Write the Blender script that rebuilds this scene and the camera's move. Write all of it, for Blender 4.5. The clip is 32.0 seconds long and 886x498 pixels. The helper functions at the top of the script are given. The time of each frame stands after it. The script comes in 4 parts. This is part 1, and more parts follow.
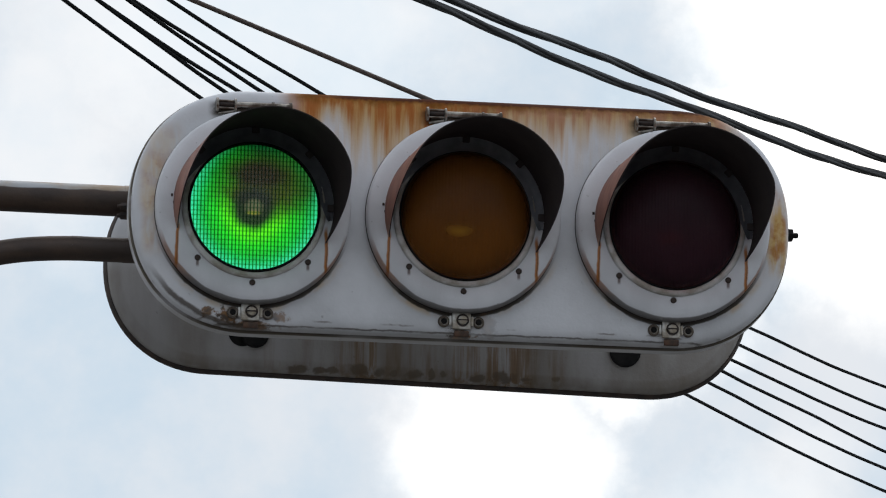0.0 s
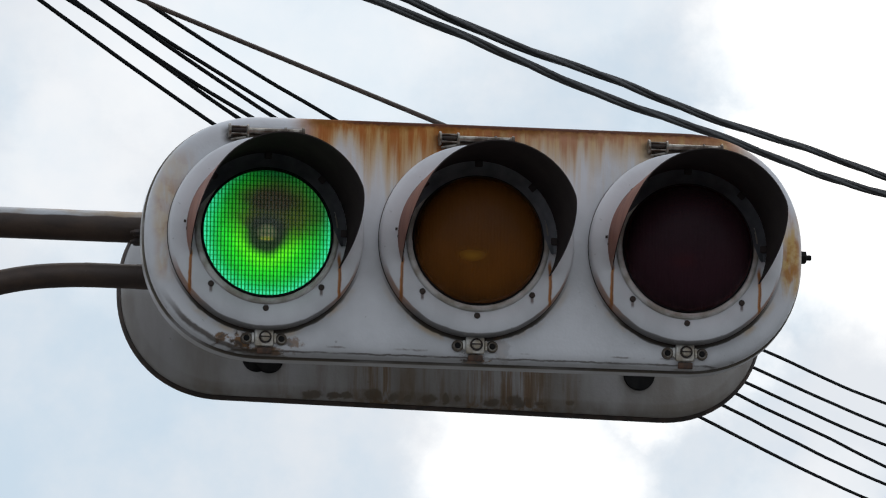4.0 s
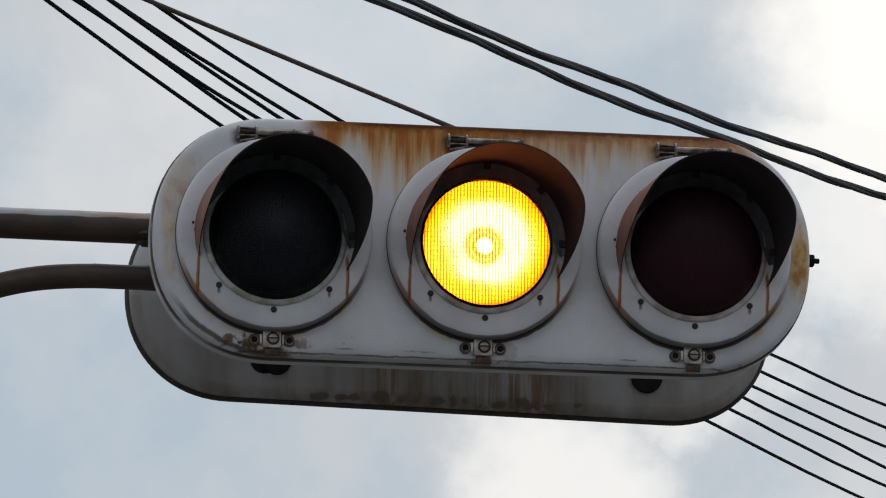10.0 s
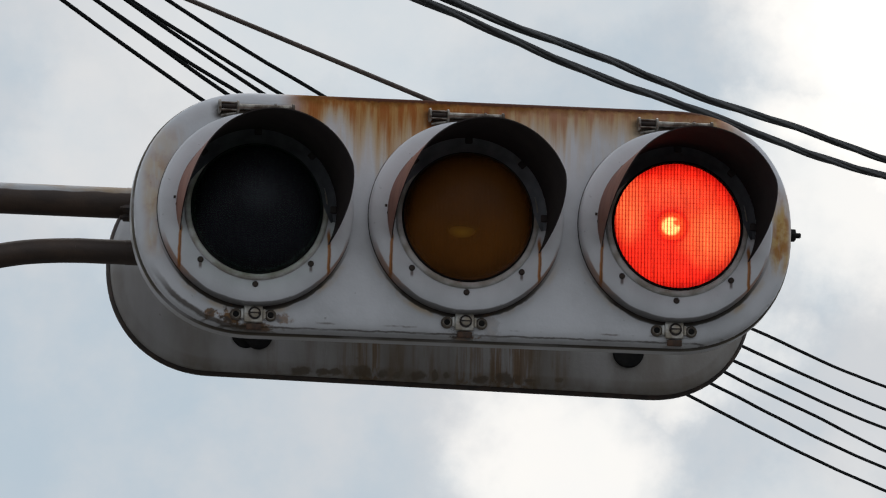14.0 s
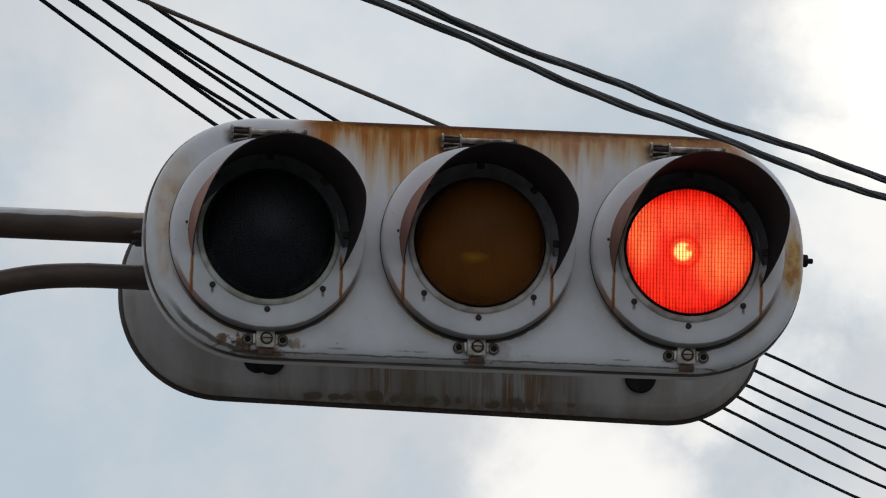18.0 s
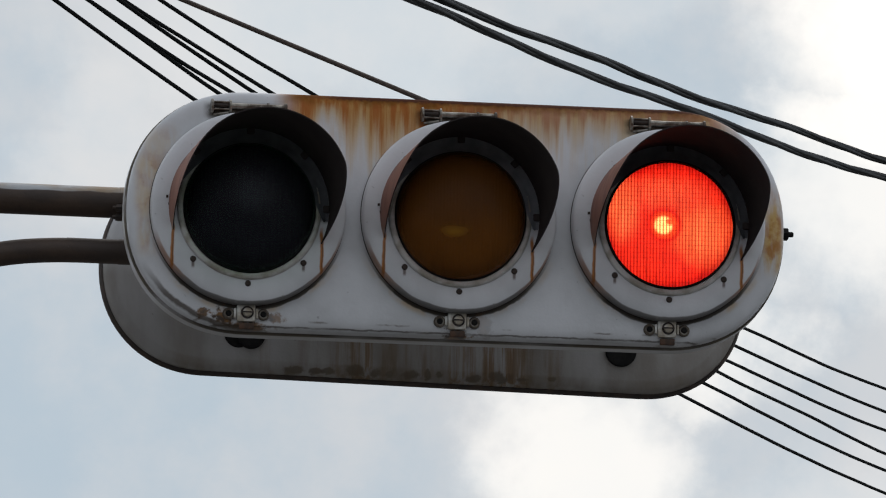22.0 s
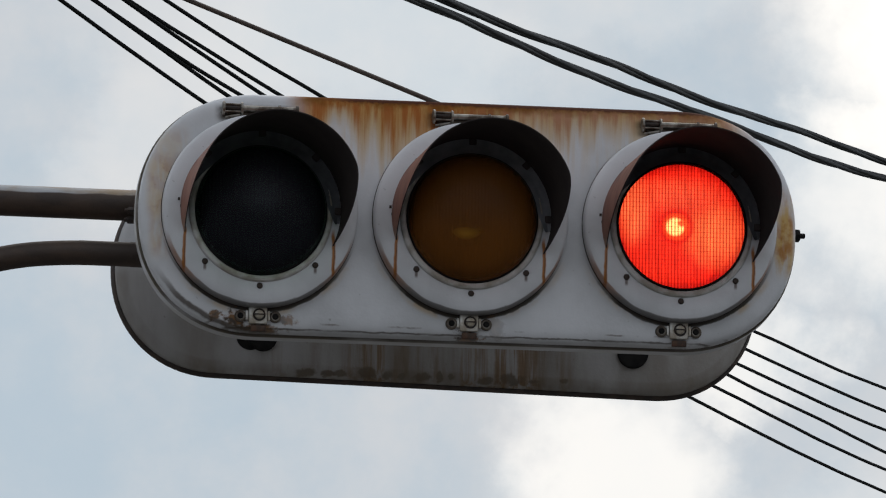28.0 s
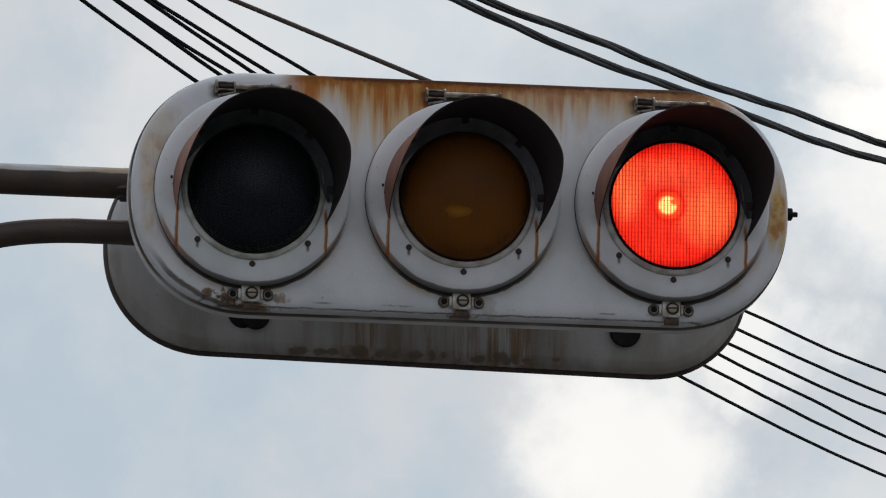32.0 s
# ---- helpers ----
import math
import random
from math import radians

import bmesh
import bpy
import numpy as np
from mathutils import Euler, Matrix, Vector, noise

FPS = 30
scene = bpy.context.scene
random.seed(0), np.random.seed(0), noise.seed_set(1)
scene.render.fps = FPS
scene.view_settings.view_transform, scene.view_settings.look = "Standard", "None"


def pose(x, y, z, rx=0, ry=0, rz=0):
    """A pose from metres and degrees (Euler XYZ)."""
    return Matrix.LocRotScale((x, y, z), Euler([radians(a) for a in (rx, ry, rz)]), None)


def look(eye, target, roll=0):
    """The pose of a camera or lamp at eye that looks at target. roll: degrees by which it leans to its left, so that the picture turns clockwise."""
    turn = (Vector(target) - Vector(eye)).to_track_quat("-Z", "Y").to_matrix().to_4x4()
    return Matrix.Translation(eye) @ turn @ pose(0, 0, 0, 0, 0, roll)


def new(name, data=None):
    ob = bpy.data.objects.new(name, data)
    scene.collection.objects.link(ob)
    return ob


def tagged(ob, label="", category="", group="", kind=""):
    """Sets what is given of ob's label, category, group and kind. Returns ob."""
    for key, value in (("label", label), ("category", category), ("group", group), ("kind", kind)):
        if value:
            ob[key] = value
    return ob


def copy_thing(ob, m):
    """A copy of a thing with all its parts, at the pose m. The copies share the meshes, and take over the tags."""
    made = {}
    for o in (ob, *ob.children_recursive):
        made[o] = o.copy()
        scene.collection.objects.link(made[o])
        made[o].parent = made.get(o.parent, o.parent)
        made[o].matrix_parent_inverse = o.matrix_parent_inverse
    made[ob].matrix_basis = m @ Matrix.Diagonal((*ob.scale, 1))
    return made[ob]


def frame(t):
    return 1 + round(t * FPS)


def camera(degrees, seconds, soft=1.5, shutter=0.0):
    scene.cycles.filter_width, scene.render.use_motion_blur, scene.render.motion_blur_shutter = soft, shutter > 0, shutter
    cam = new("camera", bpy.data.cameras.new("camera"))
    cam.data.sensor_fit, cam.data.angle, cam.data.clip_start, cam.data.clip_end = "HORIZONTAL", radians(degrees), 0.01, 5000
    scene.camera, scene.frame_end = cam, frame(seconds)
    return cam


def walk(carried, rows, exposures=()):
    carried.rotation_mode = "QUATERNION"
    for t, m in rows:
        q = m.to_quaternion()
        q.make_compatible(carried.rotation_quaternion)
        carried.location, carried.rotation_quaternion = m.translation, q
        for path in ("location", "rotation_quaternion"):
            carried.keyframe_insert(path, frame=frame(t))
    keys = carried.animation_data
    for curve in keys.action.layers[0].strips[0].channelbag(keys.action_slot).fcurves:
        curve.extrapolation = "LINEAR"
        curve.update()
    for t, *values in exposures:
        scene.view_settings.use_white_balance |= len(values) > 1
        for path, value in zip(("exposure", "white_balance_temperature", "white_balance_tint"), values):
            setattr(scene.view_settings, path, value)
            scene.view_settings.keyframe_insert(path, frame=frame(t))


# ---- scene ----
# ---------------------------------------------------------------- camera
cam = camera(6.299, 32.0, 1.15, 0.0)
EYE = (-1.9151, -14.5467, 1.6013)
# seconds, sway in height, three turns
ROWS = [
    (0, 0.0045, 101.7404, -0.0894, -7.3599), (0.5, 0.0047, 101.7982, 0.0288, -7.3606), (1, 0.0048, 101.8450, 0.1107, -7.3330),
    (1.5, 0.0049, 101.7341, 0.1183, -7.3996), (2, 0.0051, 101.7856, 0.3535, -7.4200), (2.5, 0.0052, 101.8179, 0.4022, -7.0197),
    (3, 0.0053, 101.8606, 0.2537, -7.1051), (3.5, 0.0055, 101.9042, 0.2042, -7.2038), (5.5, 0.0045, 101.9127, 0.3084, -7.1172),
    (6, 0.0040, 101.9011, 0.1015, -7.1347), (6.5, 0.0035, 101.8773, 0.2159, -7.4016), (7, 0.0030, 101.8717, 0.1956, -7.2951),
    (7.5, 0.0025, 101.8911, 0.2139, -7.1711), (8, 0.0020, 102.0436, 0.3366, -7.0365), (8.5, 0.0015, 101.9588, 0.0645, -7.0223),
    (9, 0.0008, 101.8818, 0.0618, -6.9988), (9.5, -0.0000, 101.9349, -0.0437, -7.0493), (10, -0.0001, 101.9467, 0.0544, -7.1747),
    (10.5, -0.0002, 101.8912, 0.0918, -7.1924), (11, -0.0002, 101.8801, -0.0238, -7.1593), (11.5, -0.0003, 101.8529, 0.0118, -7.0900),
    (12, -0.0004, 101.7567, -0.0190, -7.0951), (12.5, -0.0005, 101.6912, -0.0117, -7.1339), (13, -0.0005, 101.7211, -0.0273, -7.2669),
    (13.5, -0.0006, 101.7472, -0.0546, -7.3292), (14, -0.0007, 101.7676, 0.0784, -7.3044), (14.5, -0.0008, 101.7898, -0.0210, -7.2796),
    (15, -0.0008, 101.7940, 0.0819, -7.2751), (15.5, -0.0009, 101.8443, 0.1090, -7.0819), (17.5, 0.0061, 101.8840, 0.0750, -7.2576),
    (18, 0.0054, 101.9244, 0.0132, -7.2302), (18.5, 0.0048, 101.7955, 0.1081, -7.2371), (19, 0.0025, 101.7750, 0.0295, -7.2792),
    (19.5, -0.0009, 101.7944, 0.0148, -7.2698), (20, -0.0009, 101.7449, 0.0168, -7.2448), (20.5, -0.0009, 101.6730, 0.1687, -7.1803),
    (21, -0.0009, 101.8518, 0.1465, -7.0831), (21.5, -0.0022, 101.8552, 0.1618, -7.2652), (22, -0.0035, 101.7724, 0.1364, -7.3458),
    (22.5, -0.0048, 101.8008, 0.0661, -7.4289), (23, -0.0061, 101.8409, 0.2727, -7.4057), (23.5, -0.0068, 101.8212, 0.2040, -7.4007),
    (24, -0.0076, 101.7764, 0.3278, -7.3434), (24.5, -0.0084, 101.7545, 0.1885, -7.3517), (25, -0.0092, 101.7578, 0.2260, -7.3628),
    (25.5, -0.0100, 101.7701, 0.2553, -7.3388), (27.5, -0.0152, 101.7629, 0.2253, -7.2795), (28, -0.0153, 101.8311, 0.2170, -7.2434),
    (28.5, -0.0155, 101.9305, 0.2033, -7.1793), (29, -0.0157, 101.9623, 0.3226, -7.1875), (29.5, -0.0159, 101.9129, 0.2718, -7.1831),
    (30, -0.0161, 101.8464, 0.1620, -7.1807), (30.5, -0.0181, 101.7944, 0.0880, -7.1843), (31, -0.0202, 101.7184, -0.0002, -7.2046),
    (31.5, -0.0222, 101.7266, 0.0158, -7.2441), (32, -0.0242, 101.7094, 0.1847, -7.3042),
]
EXPOSURES = [(0, 0.0, 6500, 10), (8.5, 0.0, 6500, 10), (8.75, -0.06, 6500, 10), (9.1, -0.22, 6520, 10), (9.7, -0.4, 6550, 10), (11.4, -0.46, 6580, 10), (12.2, -0.32, 6620, 10), (32, -0.32, 6620, 10)]
walk(cam, [(t, pose(EYE[0], EYE[1], EYE[2] + dz, rx, ry, rz)) for t, dz, rx, ry, rz in ROWS], EXPOSURES)

# ---------------------------------------------------------------- world, sun
SUN_ELEVATION, SUN_AZIMUTH = radians(52), radians(25)


def make_world():
    w = bpy.data.worlds.new("cloudy_sky")
    w.use_nodes = True
    scene.world = w
    n, l = w.node_tree.nodes, w.node_tree.links
    n.clear()
    sky = n.new("ShaderNodeTexSky")
    sky.sky_type, sky.sun_disc = "NISHITA", False
    sky.sun_elevation, sky.sun_rotation = SUN_ELEVATION, SUN_AZIMUTH
    dim = n.new("ShaderNodeVectorMath")
    dim.operation = "SCALE"
    dim.inputs["Scale"].default_value = 0.1
    coord = n.new("ShaderNodeTexCoord")
    cloud = n.new("ShaderNodeTexNoise")
    cloud.inputs["Scale"].default_value, cloud.inputs["Detail"].default_value = 3.0, 6
    ramp = n.new("ShaderNodeValToRGB")
    ramp.color_ramp.elements[0].position, ramp.color_ramp.elements[1].position = 0.3, 0.62
    ramp.color_ramp.elements[0].color, ramp.color_ramp.elements[1].color = (0.6, 0.6, 0.6, 1), (0.95, 0.95, 0.95, 1)
    mix = n.new("ShaderNodeMix")
    mix.data_type = "RGBA"
    mix.inputs[7].default_value = (0.74, 0.79, 0.86, 1)
    back = n.new("ShaderNodeBackground")
    back.inputs["Strength"].default_value = 1.15
    out = n.new("ShaderNodeOutputWorld")
    l.new(sky.outputs[0], dim.inputs[0])
    l.new(coord.outputs["Generated"], cloud.inputs["Vector"])
    l.new(cloud.outputs[0], ramp.inputs[0])
    l.new(ramp.outputs[0], mix.inputs[0])
    l.new(dim.outputs[0], mix.inputs[6])
    l.new(mix.outputs[2], back.inputs[0])
    l.new(back.outputs[0], out.inputs[0])


make_world()
sun = new("sun", bpy.data.lights.new("sun", "SUN"))
sun.data.energy, sun.data.angle, sun.data.color = 0.6, radians(14), (1, 0.96, 0.9)
sun.matrix_world = look(
    (30 * math.sin(SUN_AZIMUTH) * math.cos(SUN_ELEVATION), 30 * math.cos(SUN_AZIMUTH) * math.cos(SUN_ELEVATION), 30 * math.sin(SUN_ELEVATION)), (0, 0, 0))


# ---------------------------------------------------------------- materials
class Nodes:
    """Small wrapper to write node materials briefly."""

    def __init__(self, name):
        self.mat = bpy.data.materials.new(name)
        self.mat.use_nodes = True
        self.t = self.mat.node_tree
        self.t.nodes.clear()
        self.out = self.t.nodes.new("ShaderNodeOutputMaterial")

    def put(self, socket, v):
        if hasattr(v, "is_linked"):
            self.t.links.new(v, socket)
        elif v is not None:
            socket.default_value = v

    def node(self, kind, **inputs):
        n = self.t.nodes.new(kind)
        for k, v in inputs.items():
            self.put(n.inputs[k.replace("_", " ")], v)
        return n

    def math(self, op, a, b=None, c=None, clamp=False):
        n = self.t.nodes.new("ShaderNodeMath")
        n.operation, n.use_clamp = op, clamp
        for i, v in enumerate((a, b, c)):
            if v is not None:
                self.put(n.inputs[i], v)
        return n.outputs[0]

    def coords(self, scale=(1, 1, 1), at=(0, 0, 0)):
        c = self.t.nodes.new("ShaderNodeTexCoord")
        m = self.t.nodes.new("ShaderNodeMapping")
        m.inputs["Location"].default_value, m.inputs["Scale"].default_value = at, scale
        self.t.links.new(c.outputs["Object"], m.inputs[0])
        return m.outputs[0]

    def xyz(self, v=None):
        n = self.t.nodes.new("ShaderNodeSeparateXYZ")
        self.put(n.inputs[0], v or self.coords())
        return n.outputs

    def noise(self, v, scale, detail=4, rough=0.55):
        n = self.node("ShaderNodeTexNoise", Scale=scale, Detail=detail, Roughness=rough)
        self.put(n.inputs["Vector"], v)
        return n.outputs[0]

    def step(self, v, a, b):
        """0 at a to 1 at b, smooth."""
        n = self.t.nodes.new("ShaderNodeMapRange")
        n.interpolation_type = "SMOOTHSTEP"
        self.put(n.inputs[0], v)
        if a <= b:
            n.inputs[1].default_value, n.inputs[2].default_value = a, b
        else:
            n.inputs[1].default_value, n.inputs[2].default_value = b, a
            n.inputs[3].default_value, n.inputs[4].default_value = 1, 0
        return n.outputs[0]

    def near(self, x, at, half, soft):
        """1 where x is within half of at, falling off over soft."""
        return self.step(self.math("ABSOLUTE", self.math("SUBTRACT", x, at)), half + soft, half)

    def mix(self, f, a, b):
        n = self.t.nodes.new("ShaderNodeMix")
        n.data_type = "RGBA"
        self.put(n.inputs[0], f)
        for s, v in ((n.inputs[6], a), (n.inputs[7], b)):
            self.put(s, (*v, 1) if isinstance(v, tuple) else v)
        return n.outputs[2]

    def bump(self, height, strength, distance):
        n = self.node("ShaderNodeBump", Strength=strength, Distance=distance)
        self.put(n.inputs["Height"], height)
        return n.outputs[0]

    def surface(self, color, rough=0.5, metal=0.0, normal=None, **more):
        p = self.node("ShaderNodeBsdfPrincipled", Roughness=rough, Metallic=metal, **more)
        self.put(p.inputs["Base Color"], (*color, 1) if isinstance(color, tuple) else color)
        if normal is not None:
            self.put(p.inputs["Normal"], normal)
        self.t.links.new(p.outputs[0], self.out.inputs[0])
        return p

    def end(self, shader):
        self.t.links.new(shader, self.out.inputs[0])
        return self.mat


PAINT, PAINT_GREY = (0.68, 0.685, 0.70), (0.56, 0.565, 0.575)
RUST, RUST_DARK, OCHRE, GRIME_AND_SHADE = (0.40, 0.112, 0.007), (0.065, 0.022, 0.008), (0.60, 0.385, 0.125), (0.07, 0.058, 0.042)


def aged_paint(n, v):
    """Off-white enamel, chalky and faintly blotched."""
    big, fine = n.noise(v, 7, 5), n.noise(v, 160, 3)
    c = n.mix(n.step(big, 0.35, 0.7), PAINT, PAINT_GREY)
    specks = n.step(n.noise(v, 75, 2), 0.72, 0.78)
    return n.mix(n.math("MULTIPLY", specks, 0.35), c, GRIME_AND_SHADE), big, fine


def front_paint():
    """Front cover: rust runs down from the top edge, ochre patches at both ends, dirt along the lower edge."""
    n = Nodes("aged_white_enamel_with_rust")
    v = n.coords()
    x, y, z = n.xyz(v)
    c, big, fine = aged_paint(n, v)
    runs = n.noise(n.coords((1, 1, 0.05)), 75, 5, 0.65)
    broad = n.noise(n.coords((1, 0, 0), (3.7, 0, 0)), 8.5, 2)
    tongues = n.noise(n.coords((1, 0, 0.02), (1.1, 0, 0)), 42, 3)
    along = n.math("MULTIPLY", n.step(x, -0.36, -0.29), n.step(x, 0.56, 0.46))
    length = n.math("ADD", 0.03, n.math("MULTIPLY", n.math("MULTIPLY", n.step(broad, 0.25, 0.65), n.math("ADD", 0.25, n.math("MULTIPLY", n.step(tongues, 0.3, 0.75), 0.85))), n.math("ADD", 0.13, n.math("MULTIPLY", n.step(x, 0.12, -0.08), 0.13))))
    fall = n.math("DIVIDE", n.math("SUBTRACT", 0.2265, z), length)
    fade = n.math("MULTIPLY", n.step(n.math("ADD", fall, n.math("MULTIPLY", n.math("SUBTRACT", runs, 0.5), 1.3)), 1.25, 0.2), along)
    tone = n.mix(n.step(n.math("ADD", fall, n.math("MULTIPLY", n.math("SUBTRACT", runs, 0.5), 1.5)), 0.05, 0.85), RUST, OCHRE)
    tone = n.mix(n.math("MULTIPLY", n.step(x, 0.02, 0.16), 0.18), tone, (0.52, 0.28, 0.07))
    run = n.math("MULTIPLY", fade, n.math("ADD", 0.82, n.math("MULTIPLY", n.step(x, 0.14, -0.04), 0.13)))
    c = n.mix(run, c, tone)
    stain = n.math("MULTIPLY", n.math("MULTIPLY", n.step(z, 0.06, 0.2), along), n.step(runs, 0.42, 0.7))
    c = n.mix(n.math("MULTIPLY", stain, 0.5), c, OCHRE)
    band = n.math("MULTIPLY", n.step(n.math("ADD", z, n.math("MULTIPLY", n.math("SUBTRACT", n.noise(v, 30, 4), 0.5), 0.03)), 0.200, 0.222), n.math("MULTIPLY", along, n.step(broad, 0.2, 0.5)))
    c = n.mix(n.math("MULTIPLY", n.math("MULTIPLY", band, n.step(n.noise(v, 11, 4), 0.30, 0.47)), n.math("SUBTRACT", 1.0, n.math("MULTIPLY", n.step(x, 0.05, 0.2), 0.15))), c, (0.19, 0.075, 0.015))
    edge = n.math("MULTIPLY", n.step(n.math("ADD", z, n.math("MULTIPLY", fine, 0.010)), 0.2195, 0.2275), n.step(x, -0.33, -0.2))
    c = n.mix(edge, c, (0.085, 0.032, 0.019))
    # dark brown patch behind each hinge
    for cx in (-0.395, 0.0, 0.395):
        g = n.math("MULTIPLY", n.near(x, cx - 0.01, 0.06, 0.02), n.near(z, 0.188, 0.008, 0.012))
        c = n.mix(n.math("MULTIPLY", g, n.math("ADD", 0.55, n.math("MULTIPLY", n.step(n.noise(v, 50, 3), 0.4, 0.6), 0.4))), c, (0.06, 0.045, 0.03))
    # dirt caught round the lower half of each lens door
    for cx in (-0.395, 0.0, 0.395):
        dx = n.math("SUBTRACT", x, cx)
        r = n.math("SQRT", n.math("ADD", n.math("MULTIPLY", dx, dx), n.math("MULTIPLY", z, z)))
        ring = n.math("MULTIPLY", n.near(r, 0.1846, 0.0022, 0.0032), n.step(n.math("ADD", z, n.math("MULTIPLY", big, 0.12)), 0.03, -0.09))
        ring = n.math("MULTIPLY", ring, n.step(n.noise(v, 22, 5), 0.12, 0.42))
        halo = n.math("MULTIPLY", n.near(r, 0.188, 0.003, 0.012), n.step(n.math("ADD", z, n.math("MULTIPLY", big, 0.1)), 0.0, -0.1))
        c = n.mix(n.math("MULTIPLY", n.math("MULTIPLY", halo, n.step(n.noise(v, 17, 4), 0.4, 0.65)), 0.55), c, OCHRE)
        c = n.mix(n.math("MULTIPLY", ring, 0.95), c, GRIME_AND_SHADE)
        sump = n.math("MULTIPLY", n.near(n.math("ADD", r, n.math("MULTIPLY", n.math("SUBTRACT", n.noise(v, 48, 4), 0.5), 0.007)), 0.1862, 0.0024, 0.0026), n.step(n.math("ADD", z, n.math("MULTIPLY", n.noise(v, 35, 4), 0.08)), -0.07, -0.11))
        c = n.mix(n.math("MULTIPLY", sump, 0.85), c, (0.035, 0.026, 0.018))
    # ochre patches at the ends
    for px, hx, pz, hz, k in ((-0.583, 0.009, 0.045, 0.03, 0.5), (-0.578, 0.008, -0.035, 0.03, 0.45), (0.594, 0.010, 0.0, 0.06, 0.75), (0.597, 0.004, -0.012, 0.035, 1.0), (-0.56, 0.02, 0.1, 0.03, 0.3)):
        patch = n.math("MULTIPLY", n.near(x, px, hx, 0.022), n.near(z, pz, hz, 0.04))
        patch = n.math("MULTIPLY", patch, n.step(n.noise(n.coords((1, 1, 0.25), (5, 0, 0)), 48, 4), 0.3, 0.62))
        c = n.mix(n.math("MULTIPLY", patch, k), c, n.mix(n.step(n.noise(v, 38, 3), 0.42, 0.6), OCHRE, (0.45, 0.19, 0.022)))
    # rust bloom round the first latch and under the others
    for px, hx, pz, hz, k in ((-0.436, 0.014, -0.203, 0.010, 0.95), (-0.474, 0.003, -0.197, 0.003, 0.9), (-0.385, 0.03, -0.221, 0.006, 0.9), (-0.343, 0.010, -0.203, 0.004, 0.7), (0.0, 0.016, -0.224, 0.012, 0.9), (0.395, 0.012, -0.226, 0.008, 0.5), (0.05, 0.012, -0.2, 0.02, 0.25)):
        ex = n.math("DIVIDE", n.math("SUBTRACT", x, px), hx + 0.008)
        ez = n.math("DIVIDE", n.math("SUBTRACT", z, pz), hz + 0.007)
        d = n.math("SQRT", n.math("ADD", n.math("MULTIPLY", ex, ex), n.math("MULTIPLY", ez, ez)))
        patch = n.step(n.math("ADD", d, n.math("MULTIPLY", n.math("SUBTRACT", n.noise(v, 75, 5, 0.7), 0.5), 3.2)), 1.15, 0.55)
        c = n.mix(n.math("MULTIPLY", patch, k), c, n.mix(n.step(n.noise(v, 45, 3), 0.42, 0.6), (0.055, 0.032, 0.016), (0.22, 0.10, 0.022)))
    # black grime gathered round the lower end of the cover
    ax = n.math("ADD", x, 0.3925)
    rr = n.math("SQRT", n.math("ADD", n.math("MULTIPLY", ax, ax), n.math("MULTIPLY", z, z)))
    rr = n.math("ADD", rr, n.math("MULTIPLY", n.math("SUBTRACT", n.noise(v, 34, 5, 0.65), 0.5), 0.010))
    corner = n.math("MULTIPLY", n.near(rr, 0.2215, 0.0022, 0.0045), n.math("MULTIPLY", n.step(z, -0.10, -0.17), n.step(x, -0.365, -0.40)))
    c = n.mix(n.math("MULTIPLY", corner, 0.85), c, (0.065, 0.046, 0.03))
    dirt = n.math("MULTIPLY", n.step(n.math("ADD", z, n.math("MULTIPLY", n.noise(n.coords((1, 1, 0.3)), 18, 5), 0.03)), -0.196, -0.222), n.step(big, 0.3, 0.62))
    c = n.mix(n.math("MULTIPLY", dirt, 0.28), c, (0.16, 0.125, 0.085))
    # black crack of dirt along the folded lower edge, ragged, with a few rust tears
    jag = n.math("MULTIPLY", n.math("SUBTRACT", n.noise(n.coords((0.6, 1, 1), (7, 0, 0)), 60, 5, 0.7), 0.5), 0.007)
    tide = n.math("MULTIPLY", n.near(n.math("ADD", z, jag), -0.2190, 0.0008, 0.0014), n.step(n.noise(n.coords((1, 0, 0), (4, 0, 0)), 9, 4), 0.32, 0.5))
    c = n.mix(n.math("MULTIPLY", tide, 0.75), c, (0.065, 0.046, 0.030))
    scuff = n.math("MULTIPLY", n.near(n.math("ADD", z, jag), -0.2085, 0.0007, 0.0016), n.step(n.noise(n.coords((1, 0, 0), (9, 0, 0)), 13, 4), 0.5, 0.6))
    c = n.mix(n.math("MULTIPLY", scuff, 0.6), c, (0.09, 0.06, 0.035))
    rough = n.math("ADD", n.math("MULTIPLY", run, 0.4), 0.38)
    p = n.surface(c, rough, 0, n.bump(n.math("ADD", fine, n.math("MULTIPLY", big, 2.0)), 0.25, 0.0015))
    n.put(p.inputs["Specular IOR Level"], n.math("SUBTRACT", 0.35, n.math("MULTIPLY", run, 0.33)))
    return n.mat


